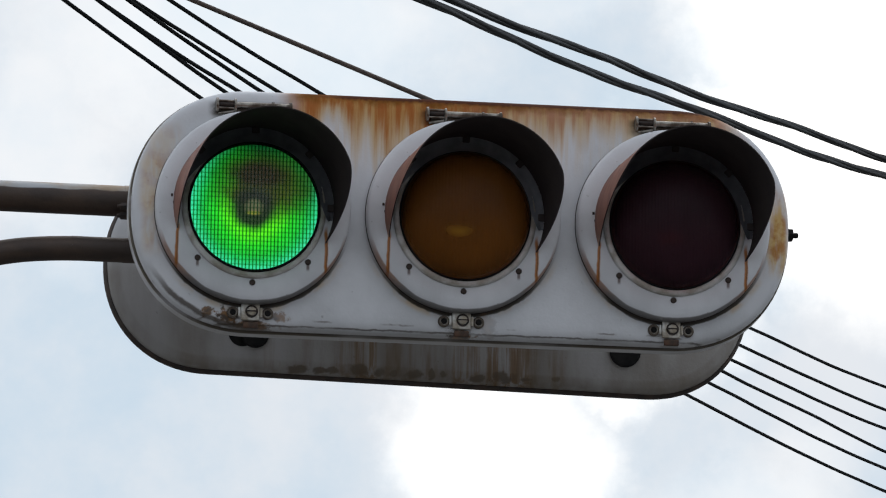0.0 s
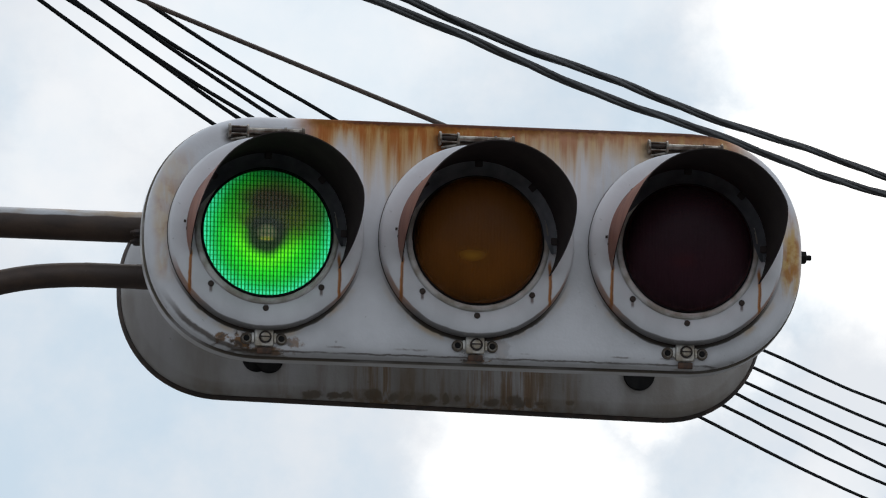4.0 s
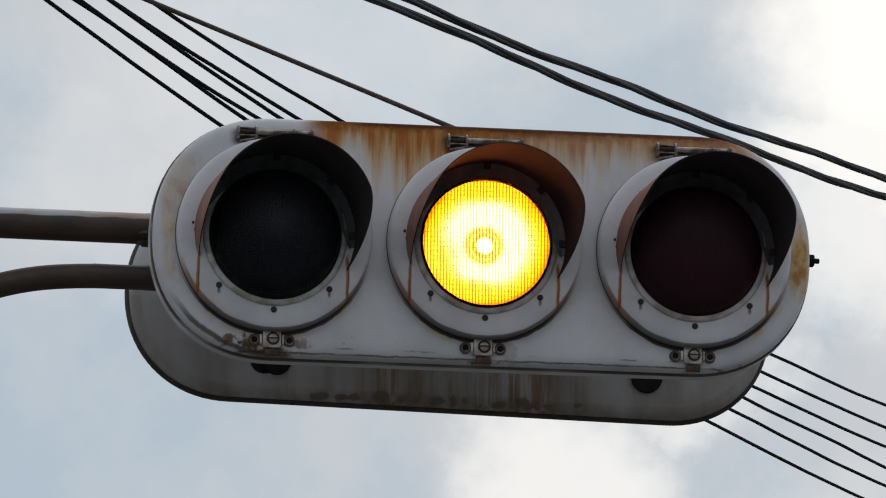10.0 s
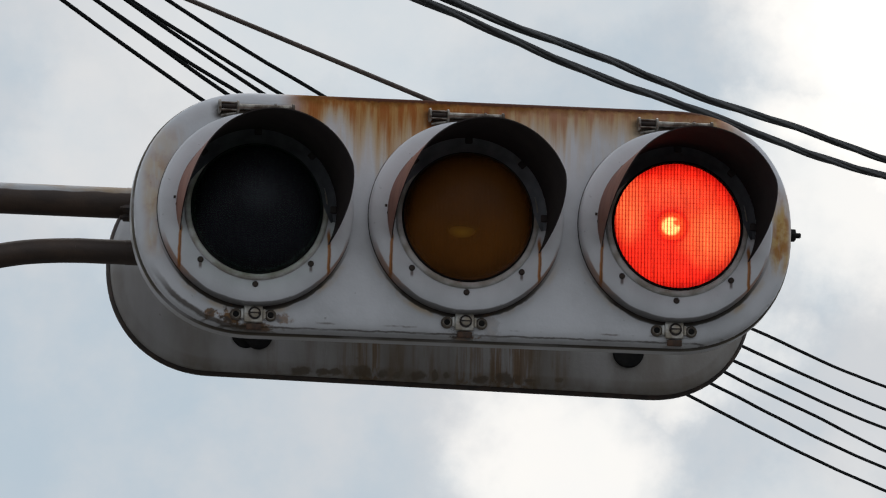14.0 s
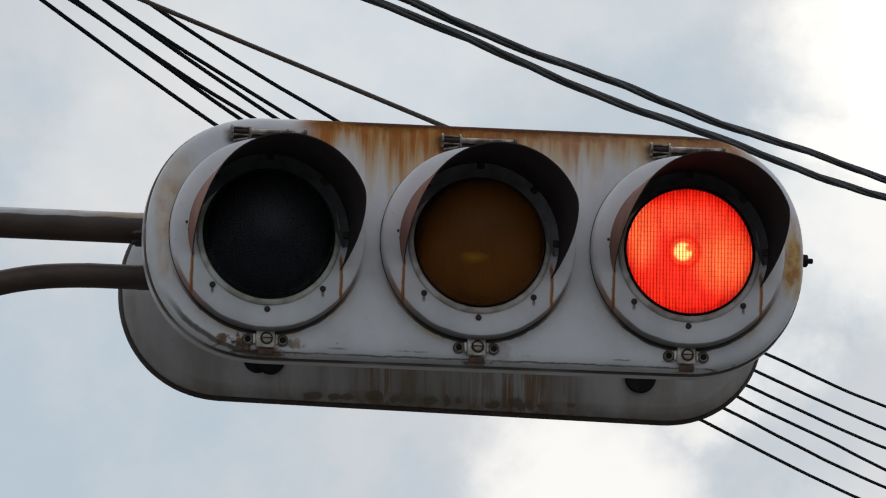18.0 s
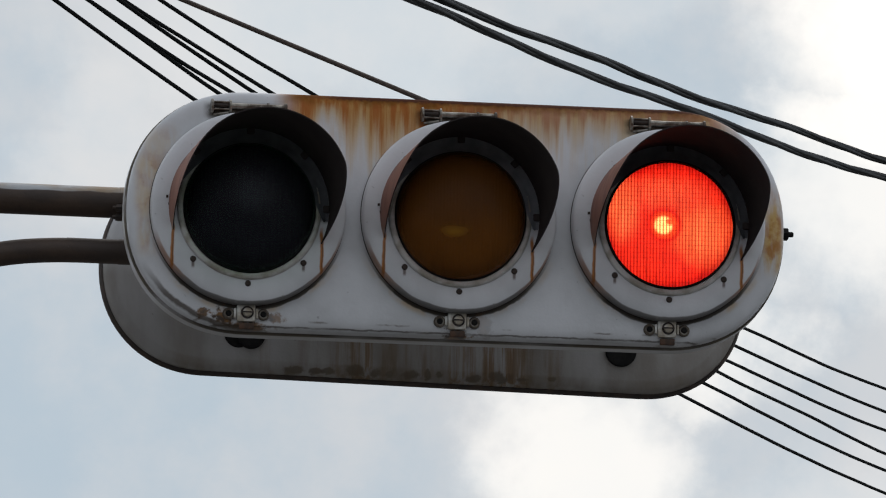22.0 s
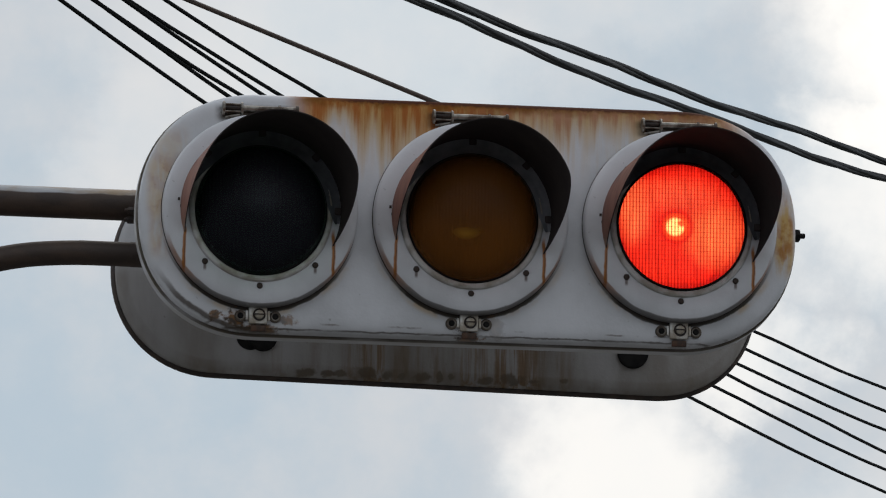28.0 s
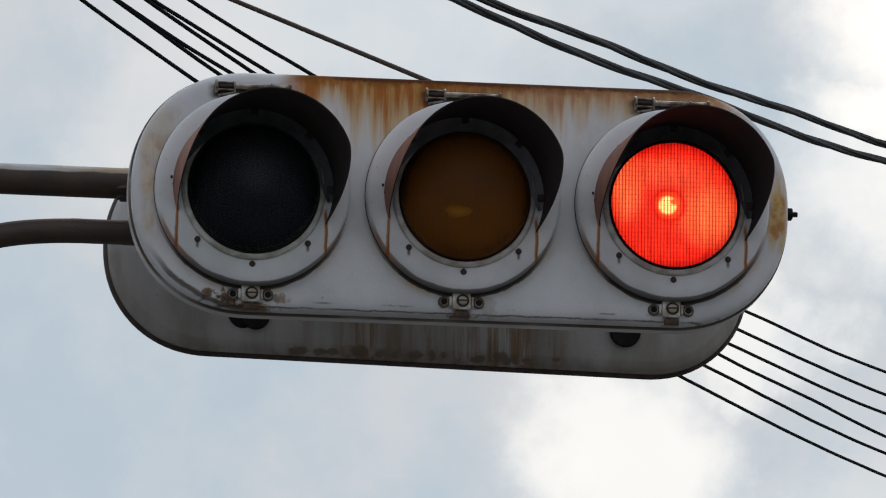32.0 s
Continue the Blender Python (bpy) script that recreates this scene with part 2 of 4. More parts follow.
def door_paint():
    """Lens doors: rust tears below the visor ends, grime in the rim. Object space is the lens centre."""
    n = Nodes("aged_white_enamel_door")
    v = n.coords()
    x, y, z = n.xyz(v)
    c, big, fine = aged_paint(n, v)
    r = n.math("SQRT", n.math("ADD", n.math("MULTIPLY", x, x), n.math("MULTIPLY", z, z)))
    wob = n.math("MULTIPLY", n.math("SUBTRACT", n.noise(v, 30, 2), 0.5), 0.008)
    for px, k in ((-0.142, 1.0), (0.1365, 1.0)):
        tear = n.math("MULTIPLY", n.near(n.math("ADD", x, wob), px, 0.0015, 0.0030), n.near(z, -0.090, 0.042, 0.018))
        c = n.mix(n.math("MULTIPLY", tear, k), c, (0.38, 0.135, 0.022))
        core = n.math("MULTIPLY", n.near(n.math("ADD", x, wob), px + 0.0012, 0.0002, 0.0014), n.near(z, -0.085, 0.02, 0.02))
        c = n.mix(n.math("MULTIPLY", core, 0.7), c, RUST_DARK)
    arc = n.math("MULTIPLY", n.near(n.math("ADD", r, n.math("MULTIPLY", wob, 0.5)), 0.1815, 0.0022, 0.0025), n.step(z, -0.04, -0.09))
    c = n.mix(n.math("MULTIPLY", n.math("MULTIPLY", arc, n.step(n.noise(v, 26, 4), 0.10, 0.36)), 0.72), c, n.mix(n.step(z, -0.15, -0.115), (0.03, 0.018, 0.010), (0.26, 0.085, 0.012)))
    drip = n.math("MULTIPLY", n.near(n.math("ABSOLUTE", x), 0.103, 0.0012, 0.003), n.near(z, -0.111, 0.003, 0.008))
    c = n.mix(n.math("MULTIPLY", drip, 0.8), c, RUST_DARK)
    # shading edge under the lens bezel, painted as a thin dark ring
    bezel_shade = n.math("MULTIPLY", n.near(r, 0.1362, 0.0007, 0.0016), n.step(n.math("ADD", z, n.math("MULTIPLY", big, 0.06)), 0.0, -0.06))
    c = n.mix(n.math("MULTIPLY", bezel_shade, 0.55), c, GRIME_AND_SHADE)
    c = n.mix(n.math("MULTIPLY", n.step(r, 0.1335, 0.1315), n.math("ADD", 0.35, n.math("MULTIPLY", n.step(n.noise(v, 18, 4), 0.3, 0.7), 0.4))), c, (0.55, 0.47, 0.34))
    lip = n.math("MULTIPLY", n.near(r, 0.1305, 0.001, 0.002), n.step(n.noise(v, 14, 4), 0.3, 0.7))
    c = n.mix(n.math("MULTIPLY", lip, 0.5), c, GRIME_AND_SHADE)
    n.surface(c, 0.42, 0, n.bump(n.math("ADD", fine, n.math("MULTIPLY", big, 2.0)), 0.25, 0.0015))
    return n.mat


def body_paint():
    """Rear shell: dirty paint with brown runs along the underside."""
    n = Nodes("grimy_paint_shell")
    v = n.coords()
    x, y, z = n.xyz(v)
    c, big, fine = aged_paint(n, v)
    pan = n.step(y, 0.42, 0.425)
    wob = n.math("MULTIPLY", n.math("SUBTRACT", n.noise(n.coords((1, 1, 0.5)), 45, 4, 0.65), 0.5), 0.019)
    soft = n.noise(n.coords((1, 1, 0.4)), 70, 4)
    # fine rust streaks that run down in a few bundles
    hair = n.noise(n.coords((1, 1, 0.035)), 105, 4, 0.65)
    bend = n.math("ADD", x, n.math("MULTIPLY", n.math("SUBTRACT", n.noise(n.coords((1, 1, 0.6)), 30, 3), 0.5), 0.012))
    for px, half, k in ((-0.130, 0.018, 0.95), (-0.165, 0.012, 0.45), (0.052, 0.012, 0.7), (0.080, 0.005, 0.6), (0.118, 0.014, 0.95), (0.148, 0.012, 1.0), (0.175, 0.010, 0.8), (-0.06, 0.02, 0.35), (0.235, 0.012, 0.25), (-0.31, 0.015, 0.2)):
        bundle = n.math("MULTIPLY", n.near(bend, px, half, 0.006), pan)
        c = n.mix(n.math("MULTIPLY", n.math("MULTIPLY", bundle, n.step(hair, 0.44, 0.58)), k), c, (0.30, 0.145, 0.045))
        c = n.mix(n.math("MULTIPLY", n.math("MULTIPLY", bundle, n.step(hair, 0.57, 0.66)), 0.6 * k), c, (0.16, 0.072, 0.024))
    for px, pz, hx, hz in ((-0.262, -0.2215, 0.022, 0.008), (-0.222, -0.2225, 0.014, 0.006), (-0.195, -0.223, 0.013, 0.006), (-0.144, -0.2185, 0.023, 0.012), (-0.106, -0.222, 0.010, 0.007), (-0.0765, -0.223, 0.008, 0.006), (-0.0384, -0.2235, 0.018, 0.007),
                           (-0.0037, -0.222, 0.007, 0.009), (0.018, -0.219, 0.006, 0.008), (0.0856, -0.2255, 0.016, 0.007), (0.132, -0.2215, 0.022, 0.011), (0.178, -0.225, 0.012, 0.003), (0.235, -0.222, 0.008, 0.005)):
        ex = n.math("DIVIDE", n.math("SUBTRACT", n.math("ADD", x, wob), px), hx)
        ez = n.math("DIVIDE", n.math("SUBTRACT", n.math("ADD", z, n.math("MULTIPLY", wob, 0.6)), pz), hz)
        d = n.math("SQRT", n.math("ADD", n.math("MULTIPLY", ex, ex), n.math("MULTIPLY", ez, ez)))
        c = n.mix(n.math("MULTIPLY", n.math("MULTIPLY", n.step(n.math("ADD", d, n.math("MULTIPLY", n.math("SUBTRACT", n.noise(v, 60, 4, 0.6), 0.5), 1.9)), 1.25, 0.65), pan), 0.85), c, (0.065, 0.040, 0.025))
    film = n.math("MULTIPLY", n.step(n.noise(n.coords((1, 1, 0.25)), 9, 5), 0.3, 0.7), pan)
    # dirt film thinned towards the top: skylight put into the colour
    sky_shade = n.step(n.math("ADD", z, n.math("MULTIPLY", big, 0.05)), 0.035, -0.035)
    c = n.mix(n.math("MULTIPLY", n.math("ADD", n.math("MULTIPLY", film, 0.4), n.math("MULTIPLY", pan, 0.48)), n.math("ADD", 0.3, n.math("MULTIPLY", sky_shade, 0.7))), c, (0.185, 0.150, 0.108))
    wash = n.math("MULTIPLY", n.math("MULTIPLY", n.step(n.noise(n.coords((1, 1, 0.1), (0.4, 0, 0)), 40, 5, 0.65), 0.42, 0.68), pan), n.near(x, 0.0, 0.19, 0.12))
    c = n.mix(n.math("MULTIPLY", wash, 0.6), c, (0.17, 0.10, 0.04))
    lowdirt = n.math("MULTIPLY", n.math("MULTIPLY", n.step(n.math("ADD", z, n.math("MULTIPLY", n.noise(v, 20, 5), 0.05)), -0.165, -0.215), pan), n.step(n.noise(n.coords((1, 1, 0.4), (2, 0, 0)), 24, 5), 0.35, 0.7))
    c = n.mix(n.math("MULTIPLY", lowdirt, 0.5), c, (0.14, 0.10, 0.06))
    rim = n.math("MULTIPLY", n.step(y, 0.434, 0.447), n.step(n.noise(v, 12, 4), 0.3, 0.6))
    c = n.mix(n.math("MULTIPLY", rim, 0.75), c, (0.10, 0.075, 0.05))
    lipdirt = n.math("MULTIPLY", n.near(y, 0.066, 0.0025, 0.006), n.step(n.noise(n.coords((0.3, 1, 1)), 14, 5), 0.15, 0.55))
    c = n.mix(lipdirt, c, GRIME_AND_SHADE)
    lip = n.math("MULTIPLY", n.near(y, 0.085, 0.016, 0.004), n.step(n.noise(n.coords((0.4, 1, 1), (1, 0, 0)), 22, 5), 0.3, 0.6))
    c = n.mix(n.math("MULTIPLY", lip, 0.35), c, (0.33, 0.27, 0.19))
    n.surface(c, 0.5, 0, n.bump(n.math("ADD", fine, n.math("MULTIPLY", big, 2.0)), 0.3, 0.0015))
    return n.mat


def visor_outside():
    n = Nodes("visor_faded_red_oxide")
    v = n.coords()
    x, y, z = n.xyz(v)
    c = n.mix(n.step(n.noise(n.coords((1, 1, 0.3)), 24, 4), 0.35, 0.7), (0.29, 0.112, 0.066), (0.17, 0.056, 0.030))
    c = n.mix(n.math("MULTIPLY", n.step(n.noise(n.coords((1, 1, 0.12), (2, 0, 0)), 60, 4), 0.5, 0.66), 0.6), c, (0.10, 0.045, 0.028))
    c = n.mix(n.step(n.math("ADD", z, n.math("MULTIPLY", n.math("SUBTRACT", n.noise(v, 26, 4), 0.5), 0.05)), -0.01, -0.08), c, (0.42, 0.29, 0.19))
    n.surface(c, 0.55, 0, n.bump(n.noise(v, 120, 3), 0.2, 0.001))
    return n.mat


def visor_inside():
    n = Nodes("visor_matt_black")
    v = n.coords()
    c = n.mix(n.step(n.noise(v, 18, 4), 0.35, 0.7), (0.046, 0.038, 0.037), (0.056, 0.046, 0.044))
    p = n.surface(c, 0.7, 0, n.bump(n.noise(v, 150, 3), 0.2, 0.0008))
    p.inputs["Specular IOR Level"].default_value = 0.02
    return n.mat


def rusty_steel(name, a, b, scale, metal=0.3, rough=0.6):
    n = Nodes(name)
    v = n.coords()
    c = n.mix(n.step(n.noise(v, scale, 5), 0.38, 0.62), a, b)
    n.surface(c, rough, metal, n.bump(n.noise(v, scale * 6, 3), 0.4, 0.001))
    return n.mat


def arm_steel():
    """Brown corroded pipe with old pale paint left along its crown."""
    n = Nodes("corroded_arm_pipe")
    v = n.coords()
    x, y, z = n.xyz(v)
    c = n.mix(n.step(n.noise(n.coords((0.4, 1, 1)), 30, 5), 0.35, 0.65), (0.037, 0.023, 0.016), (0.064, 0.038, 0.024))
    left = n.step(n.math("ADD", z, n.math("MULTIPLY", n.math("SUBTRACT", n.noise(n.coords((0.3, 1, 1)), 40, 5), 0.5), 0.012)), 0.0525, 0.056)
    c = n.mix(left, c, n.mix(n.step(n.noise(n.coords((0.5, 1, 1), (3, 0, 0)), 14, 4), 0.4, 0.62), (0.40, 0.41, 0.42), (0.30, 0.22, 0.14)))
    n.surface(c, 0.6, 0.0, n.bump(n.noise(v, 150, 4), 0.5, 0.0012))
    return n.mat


def lens_glass(name, tint, body, share, glint, low, flat=1.0, size=0.05, aside=0.0, amount=0.8):
    """Moulded coloured glass: see-through in its tint, a little cloudy, glossy outside."""
    n = Nodes(name)
    v = n.coords()
    clear = n.node("ShaderNodeBsdfTransparent")
    clear.inputs[0].default_value = (*tint, 1)
    dull = n.node("ShaderNodeBsdfPrincipled", Roughness=0.3)
    dull.inputs["Specular IOR Level"].default_value = 0.16
    dull.inputs["IOR"].default_value = 1.5
    x, y, z = n.xyz(v)
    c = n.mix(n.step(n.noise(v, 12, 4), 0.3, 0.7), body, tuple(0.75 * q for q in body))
    # reflection of bowl and sky, painted into the glass as a paler spot
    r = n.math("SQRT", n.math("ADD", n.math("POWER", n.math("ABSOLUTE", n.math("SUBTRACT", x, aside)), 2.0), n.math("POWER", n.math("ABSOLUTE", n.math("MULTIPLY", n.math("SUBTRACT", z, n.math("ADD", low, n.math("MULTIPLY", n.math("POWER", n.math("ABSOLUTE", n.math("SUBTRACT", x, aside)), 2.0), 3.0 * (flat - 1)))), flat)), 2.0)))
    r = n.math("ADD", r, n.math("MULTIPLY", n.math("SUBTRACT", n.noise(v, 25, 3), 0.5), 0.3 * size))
    c = n.mix(n.math("MULTIPLY", n.step(r, size, 0.0), amount), c, glint)
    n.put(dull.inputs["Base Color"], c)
    n.put(dull.inputs["Normal"], n.bump(n.noise(v, 30, 2), 0.15, 0.002))
    m = n.node("ShaderNodeMixShader")
    m.inputs[0].default_value = share
    n.t.links.new(clear.outputs[0], m.inputs[1])
    n.t.links.new(dull.outputs[0], m.inputs[2])
    return n.end(m.outputs[0])


LENS_DROP = -0.0035  # the lenses sit a little low in their doors
OPEN = 0.97  # share of a lamp that shows between its added slats when open


def lamp_glow(name, tint, share, ribs, base, spots, streak, grain, spread=1.0):
    """The lit reflector behind a lens, in the colours that leave the lens. base: colour by distance from the axis in metres;
    spots: centre, half sizes, softness, colour, amount (glass thickened or sooted, the bulb and its holder)."""
    n = Nodes(name)
    v = n.coords()
    give = [1 / (q * (1 - share) * OPEN * ribs) for q in tint]

    def lit(col):
        return tuple(a * b for a, b in zip(col, give))

    x, y, z = n.xyz(n.coords((1, 1, 1), (-0.0072, 0, -0.0118 - LENS_DROP)))
    r = n.math("SQRT", n.math("ADD", n.math("MULTIPLY", x, x), n.math("MULTIPLY", z, z)))
    ragged = n.math("MULTIPLY", n.math("SUBTRACT", n.noise(v, 40, 4), 0.5), 0.45)
    ramp = n.t.nodes.new("ShaderNodeValToRGB")
    e = ramp.color_ramp.elements
    while len(e) < len(base):
        e.new(0.5)
    top = max(max(lit(col)) for at, col in base)
    for k, (at, col) in zip(e, base):
        k.position, k.color = at / 0.13, (*(q / top for q in lit(col)), 1)
    n.t.links.new(n.math("DIVIDE", n.math("ADD", r, n.math("MULTIPLY", ragged, 0.012)), 0.13), ramp.inputs[0])
    c = n.node("ShaderNodeVectorMath")
    c.operation = "SCALE"
    c.inputs["Scale"].default_value = top
    n.put(c.inputs[0], ramp.outputs[0])
    c = c.outputs[0]
    for sx, sz, rx, rz, soft, col, amount in spots:
        dx = n.math("POWER", n.math("ABSOLUTE", n.math("DIVIDE", n.math("SUBTRACT", x, sx), rx)), 2.0)
        dz = n.math("POWER", n.math("ABSOLUTE", n.math("DIVIDE", n.math("SUBTRACT", z, sz), rz)), 2.0)
        d = n.math("ADD", n.math("SQRT", n.math("ADD", dx, dz)), n.math("MULTIPLY", ragged, min(1.0, soft * 2)))
        c = n.mix(n.math("MULTIPLY", n.step(d, 1 + soft, 1 - soft), amount), c, lit(col))
    em = n.node("ShaderNodeEmission")
    cells = n.noise(n.coords((1, 1, streak)), grain, 3, 0.6)
    n.put(em.inputs["Strength"], n.math("ADD", 1 - 0.65 * spread, n.math("MULTIPLY", cells, 1.3 * spread)))
    n.put(em.inputs[0], c)
    n.mat.cycles.emission_sampling = "NONE"
    return n.end(em.outputs[0])


def plain(name, a, b, scale, rough, metal=0.0, bump=0.0008, gloss=0.5):
    n = Nodes(name)
    v = n.coords()
    p = n.surface(n.mix(n.step(n.noise(v, scale, 5), 0.35, 0.65), a, b), rough, metal, n.bump(n.noise(v, scale * 5, 3), 0.3, bump))
    p.inputs["Specular IOR Level"].default_value = gloss
    return n.mat


def sky_backdrop():
    """Broken cloud: pale blue-grey sheet with brighter billows."""
    n = Nodes("bright_cloud")
    v0 = n.coords()
    warp = n.node("ShaderNodeTexNoise", Scale=0.02, Detail=7, Roughness=0.6)
    n.put(warp.inputs["Vector"], v0)
    off = n.node("ShaderNodeVectorMath")
    off.operation = "MULTIPLY_ADD"
    n.put(off.inputs[0], warp.outputs["Color"])
    off.inputs[1].default_value, off.inputs[2].default_value = (70, 70, 0), (-35, -35, 0)
    add = n.node("ShaderNodeVectorMath")
    n.put(add.inputs[0], v0)
    n.put(add.inputs[1], off.outputs[0])
    x, y, z = n.xyz(add.outputs[0])
    x0, y0, z0 = n.xyz(v0)
    soft = n.noise(v0, 0.012, 6, 0.6)
    sheet = n.mix(n.step(soft, 0.35, 0.68), (0.595, 0.715, 0.825), (0.785, 0.82, 0.865))
    billow = None
    for bx, by, rx, ry, k in BILLOWS:
        d = n.math("SQRT", n.math("ADD", n.math("POWER", n.math("ABSOLUTE", n.math("DIVIDE", n.math("SUBTRACT", x, bx), rx)), 2.0), n.math("POWER", n.math("ABSOLUTE", n.math("DIVIDE", n.math("SUBTRACT", y, by), ry)), 2.0)))
        b = n.math("MULTIPLY", n.step(d, 1.35, 0.45), k)
        billow = b if billow is None else n.math("MAXIMUM", billow, b)
    far = n.math("MULTIPLY", n.step(n.noise(v0, 0.006, 6), 0.5, 0.7), n.step(n.math("MAXIMUM", n.math("ABSOLUTE", x0), n.math("ABSOLUTE", y0)), 140.0, 260.0))
    billow = n.math("MAXIMUM", billow, far)
    c = n.mix(billow, sheet, (1.39, 1.36, 1.31))
    em = n.node("ShaderNodeEmission", Strength=1.0)
    n.put(em.inputs[0], c)
    return n.end(em.outputs[0])


# billows of the cloud sheet: centre, half width and half height in metres, brightness
BILLOWS = [(123, 62, 49, 44, 1.0), (118, 16, 44, 32, 0.7), (106, 33, 34, 17, 0.9), (34.5, -54, 31, 27, 0.7), (27, -95, 40, 20, 0.6), (-82, 30, 22, 30, 0.18), (-32, 54, 60, 24, 0.24), (30, 66, 45, 16, 0.14), (95, -75, 40, 22, 0.2), (66, -20, 24, 17, 0.6)]

M_FRONT, M_DOOR, M_BODY = front_paint(), door_paint(), body_paint()
M_VISOR_OUT, M_VISOR_IN = visor_outside(), visor_inside()
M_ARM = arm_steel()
M_RUST = rusty_steel("rusty_screw_steel", (0.05, 0.03, 0.02), (0.10, 0.05, 0.028), 60)
M_LATCH = rusty_steel("dull_zinc_plate", (0.66, 0.65, 0.61), (0.34, 0.29, 0.22), 34, 0.2, 0.45)
M_HINGE = rusty_steel("tarnished_nickel", (0.24, 0.22, 0.19), (0.07, 0.05, 0.036), 70, 0.6, 0.4)
M_KNUCKLE = rusty_steel("worn_bright_nickel", (0.32, 0.30, 0.26), (0.09, 0.072, 0.056), 45, 0.6, 0.35)
M_LUG_AND_SHADE = rusty_steel("grimy_lug_steel_and_shade", (0.13, 0.105, 0.08), (0.055, 0.04, 0.028), 55, 0.3, 0.55)
M_BEZEL = rusty_steel("weathered_bezel_paint", (0.58, 0.565, 0.54), (0.33, 0.295, 0.24), 24, 0.0, 0.5)
M_SEAL = rusty_steel("perished_grey_seal", (0.16, 0.155, 0.15), (0.04, 0.034, 0.028), 9, 0.0, 0.7)
M_BOLT = rusty_steel("blackened_bolt", (0.018, 0.013, 0.011), (0.04, 0.024, 0.016), 80, 0.2, 0.6)
M_RIM = rusty_steel("blackened_rim", (0.03, 0.022, 0.018), (0.065, 0.042, 0.03), 25, 0.0, 0.7)
# greys of the hood's shade on the white door, paler for amber
M_RING_SHADE = plain("dark_grey_hood_shade", (0.090, 0.093, 0.102), (0.125, 0.128, 0.138), 30, 0.6, gloss=0.2)
M_RING_SHADE_PALE = plain("slate_grey_hood_shade", (0.17, 0.178, 0.19), (0.23, 0.235, 0.25), 30, 0.55, gloss=0.3)
M_POLE = plain("dark_weathered_pole", (0.060, 0.047, 0.036), (0.095, 0.076, 0.06), 9, 0.85, 0, 0.003)
M_BLACK = plain("black_rubber", (0.010, 0.010, 0.010), (0.017, 0.016, 0.015), 40, 0.8, gloss=0.12)
M_CHAMBER = plain("blackened_chamber", (0.0012, 0.0012, 0.0012), (0.0018, 0.0018, 0.0018), 40, 0.95, gloss=0.02)
M_WIRE = plain("weathered_black_cable", (0.006, 0.007, 0.007), (0.011, 0.012, 0.012), 20, 0.8, gloss=0.05)
M_TWIST = plain("dark_twisted_cable", (0.006, 0.008, 0.009), (0.012, 0.012, 0.012), 4, 0.5, gloss=0.09)
M_STAY = plain("rusted_stay_wire", (0.042, 0.029, 0.022), (0.07, 0.046, 0.034), 60, 0.6)
M_CONCRETE = plain("pole_concrete", (0.20, 0.195, 0.185), (0.28, 0.27, 0.25), 9, 0.85, 0, 0.003)
M_STEEL = plain("galvanised_steel", (0.30, 0.30, 0.30), (0.40, 0.40, 0.39), 25, 0.5, 0.5)
M_PLASTER = plain("weathered_plaster", (0.24, 0.235, 0.22), (0.32, 0.31, 0.29), 1.5, 0.9, 0, 0.004)
M_GROUND = plain("worn_asphalt", (0.10, 0.099, 0.096), (0.15, 0.146, 0.14), 3, 0.9, 0, 0.006)
GREEN_TINT, AMBER_TINT, RED_TINT = (0.30, 1.0, 0.55), (1.0, 0.33, 0.05), (1.0, 0.125, 0.055)
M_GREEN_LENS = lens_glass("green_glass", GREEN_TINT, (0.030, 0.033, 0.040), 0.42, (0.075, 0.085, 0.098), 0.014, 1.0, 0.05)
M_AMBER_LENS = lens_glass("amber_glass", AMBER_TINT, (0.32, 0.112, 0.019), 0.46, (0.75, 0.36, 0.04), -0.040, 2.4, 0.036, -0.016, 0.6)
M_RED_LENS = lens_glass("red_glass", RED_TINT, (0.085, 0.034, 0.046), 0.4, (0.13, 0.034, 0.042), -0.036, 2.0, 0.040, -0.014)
M_GREEN_GLOW = lamp_glow("green_lamp_glow", GREEN_TINT, 0.42, 0.54,
                         [(0.0, (0.075, 0.50, 0.008)), (0.050, (0.065, 0.50, 0.008)), (0.072, (0.014, 0.40, 0.014)), (0.092, (0.009, 0.31, 0.03)), (0.104, (0.011, 0.32, 0.08)), (0.116, (0.025, 0.40, 0.19)), (0.13, (0.02, 0.3, 0.2))],
                         ((0.020, 0.108, 0.10, 0.055, 0.5, (0.001, 0.024, 0.004), 0.97), (0.075, 0.060, 0.048, 0.06, 0.6, (0.003, 0.070, 0.010), 0.92), (-0.050, 0.065, 0.045, 0.05, 0.7, (0.006, 0.13, 0.007), 0.75),
                          (0.018, 0.036, 0.076, 0.054, 0.55, (0.030, 0.036, 0.005), 0.92), (0.006, 0.062, 0.052, 0.026, 0.5, (0.016, 0.010, 0.007), 0.93), (0.0, 0.026, 0.052, 0.018, 0.6, (0.026, 0.019, 0.007), 0.75),
                          (-0.003, -0.001, 0.040, 0.039, 0.3, (0.014, 0.015, 0.011), 0.96), (-0.001, 0.003, 0.016, 0.013, 0.5, (0.075, 0.075, 0.04), 0.8), (-0.002, -0.009, 0.012, 0.0035, 0.5, (0.15, 0.14, 0.02), 0.8)), 0.45, 120, 0.62)
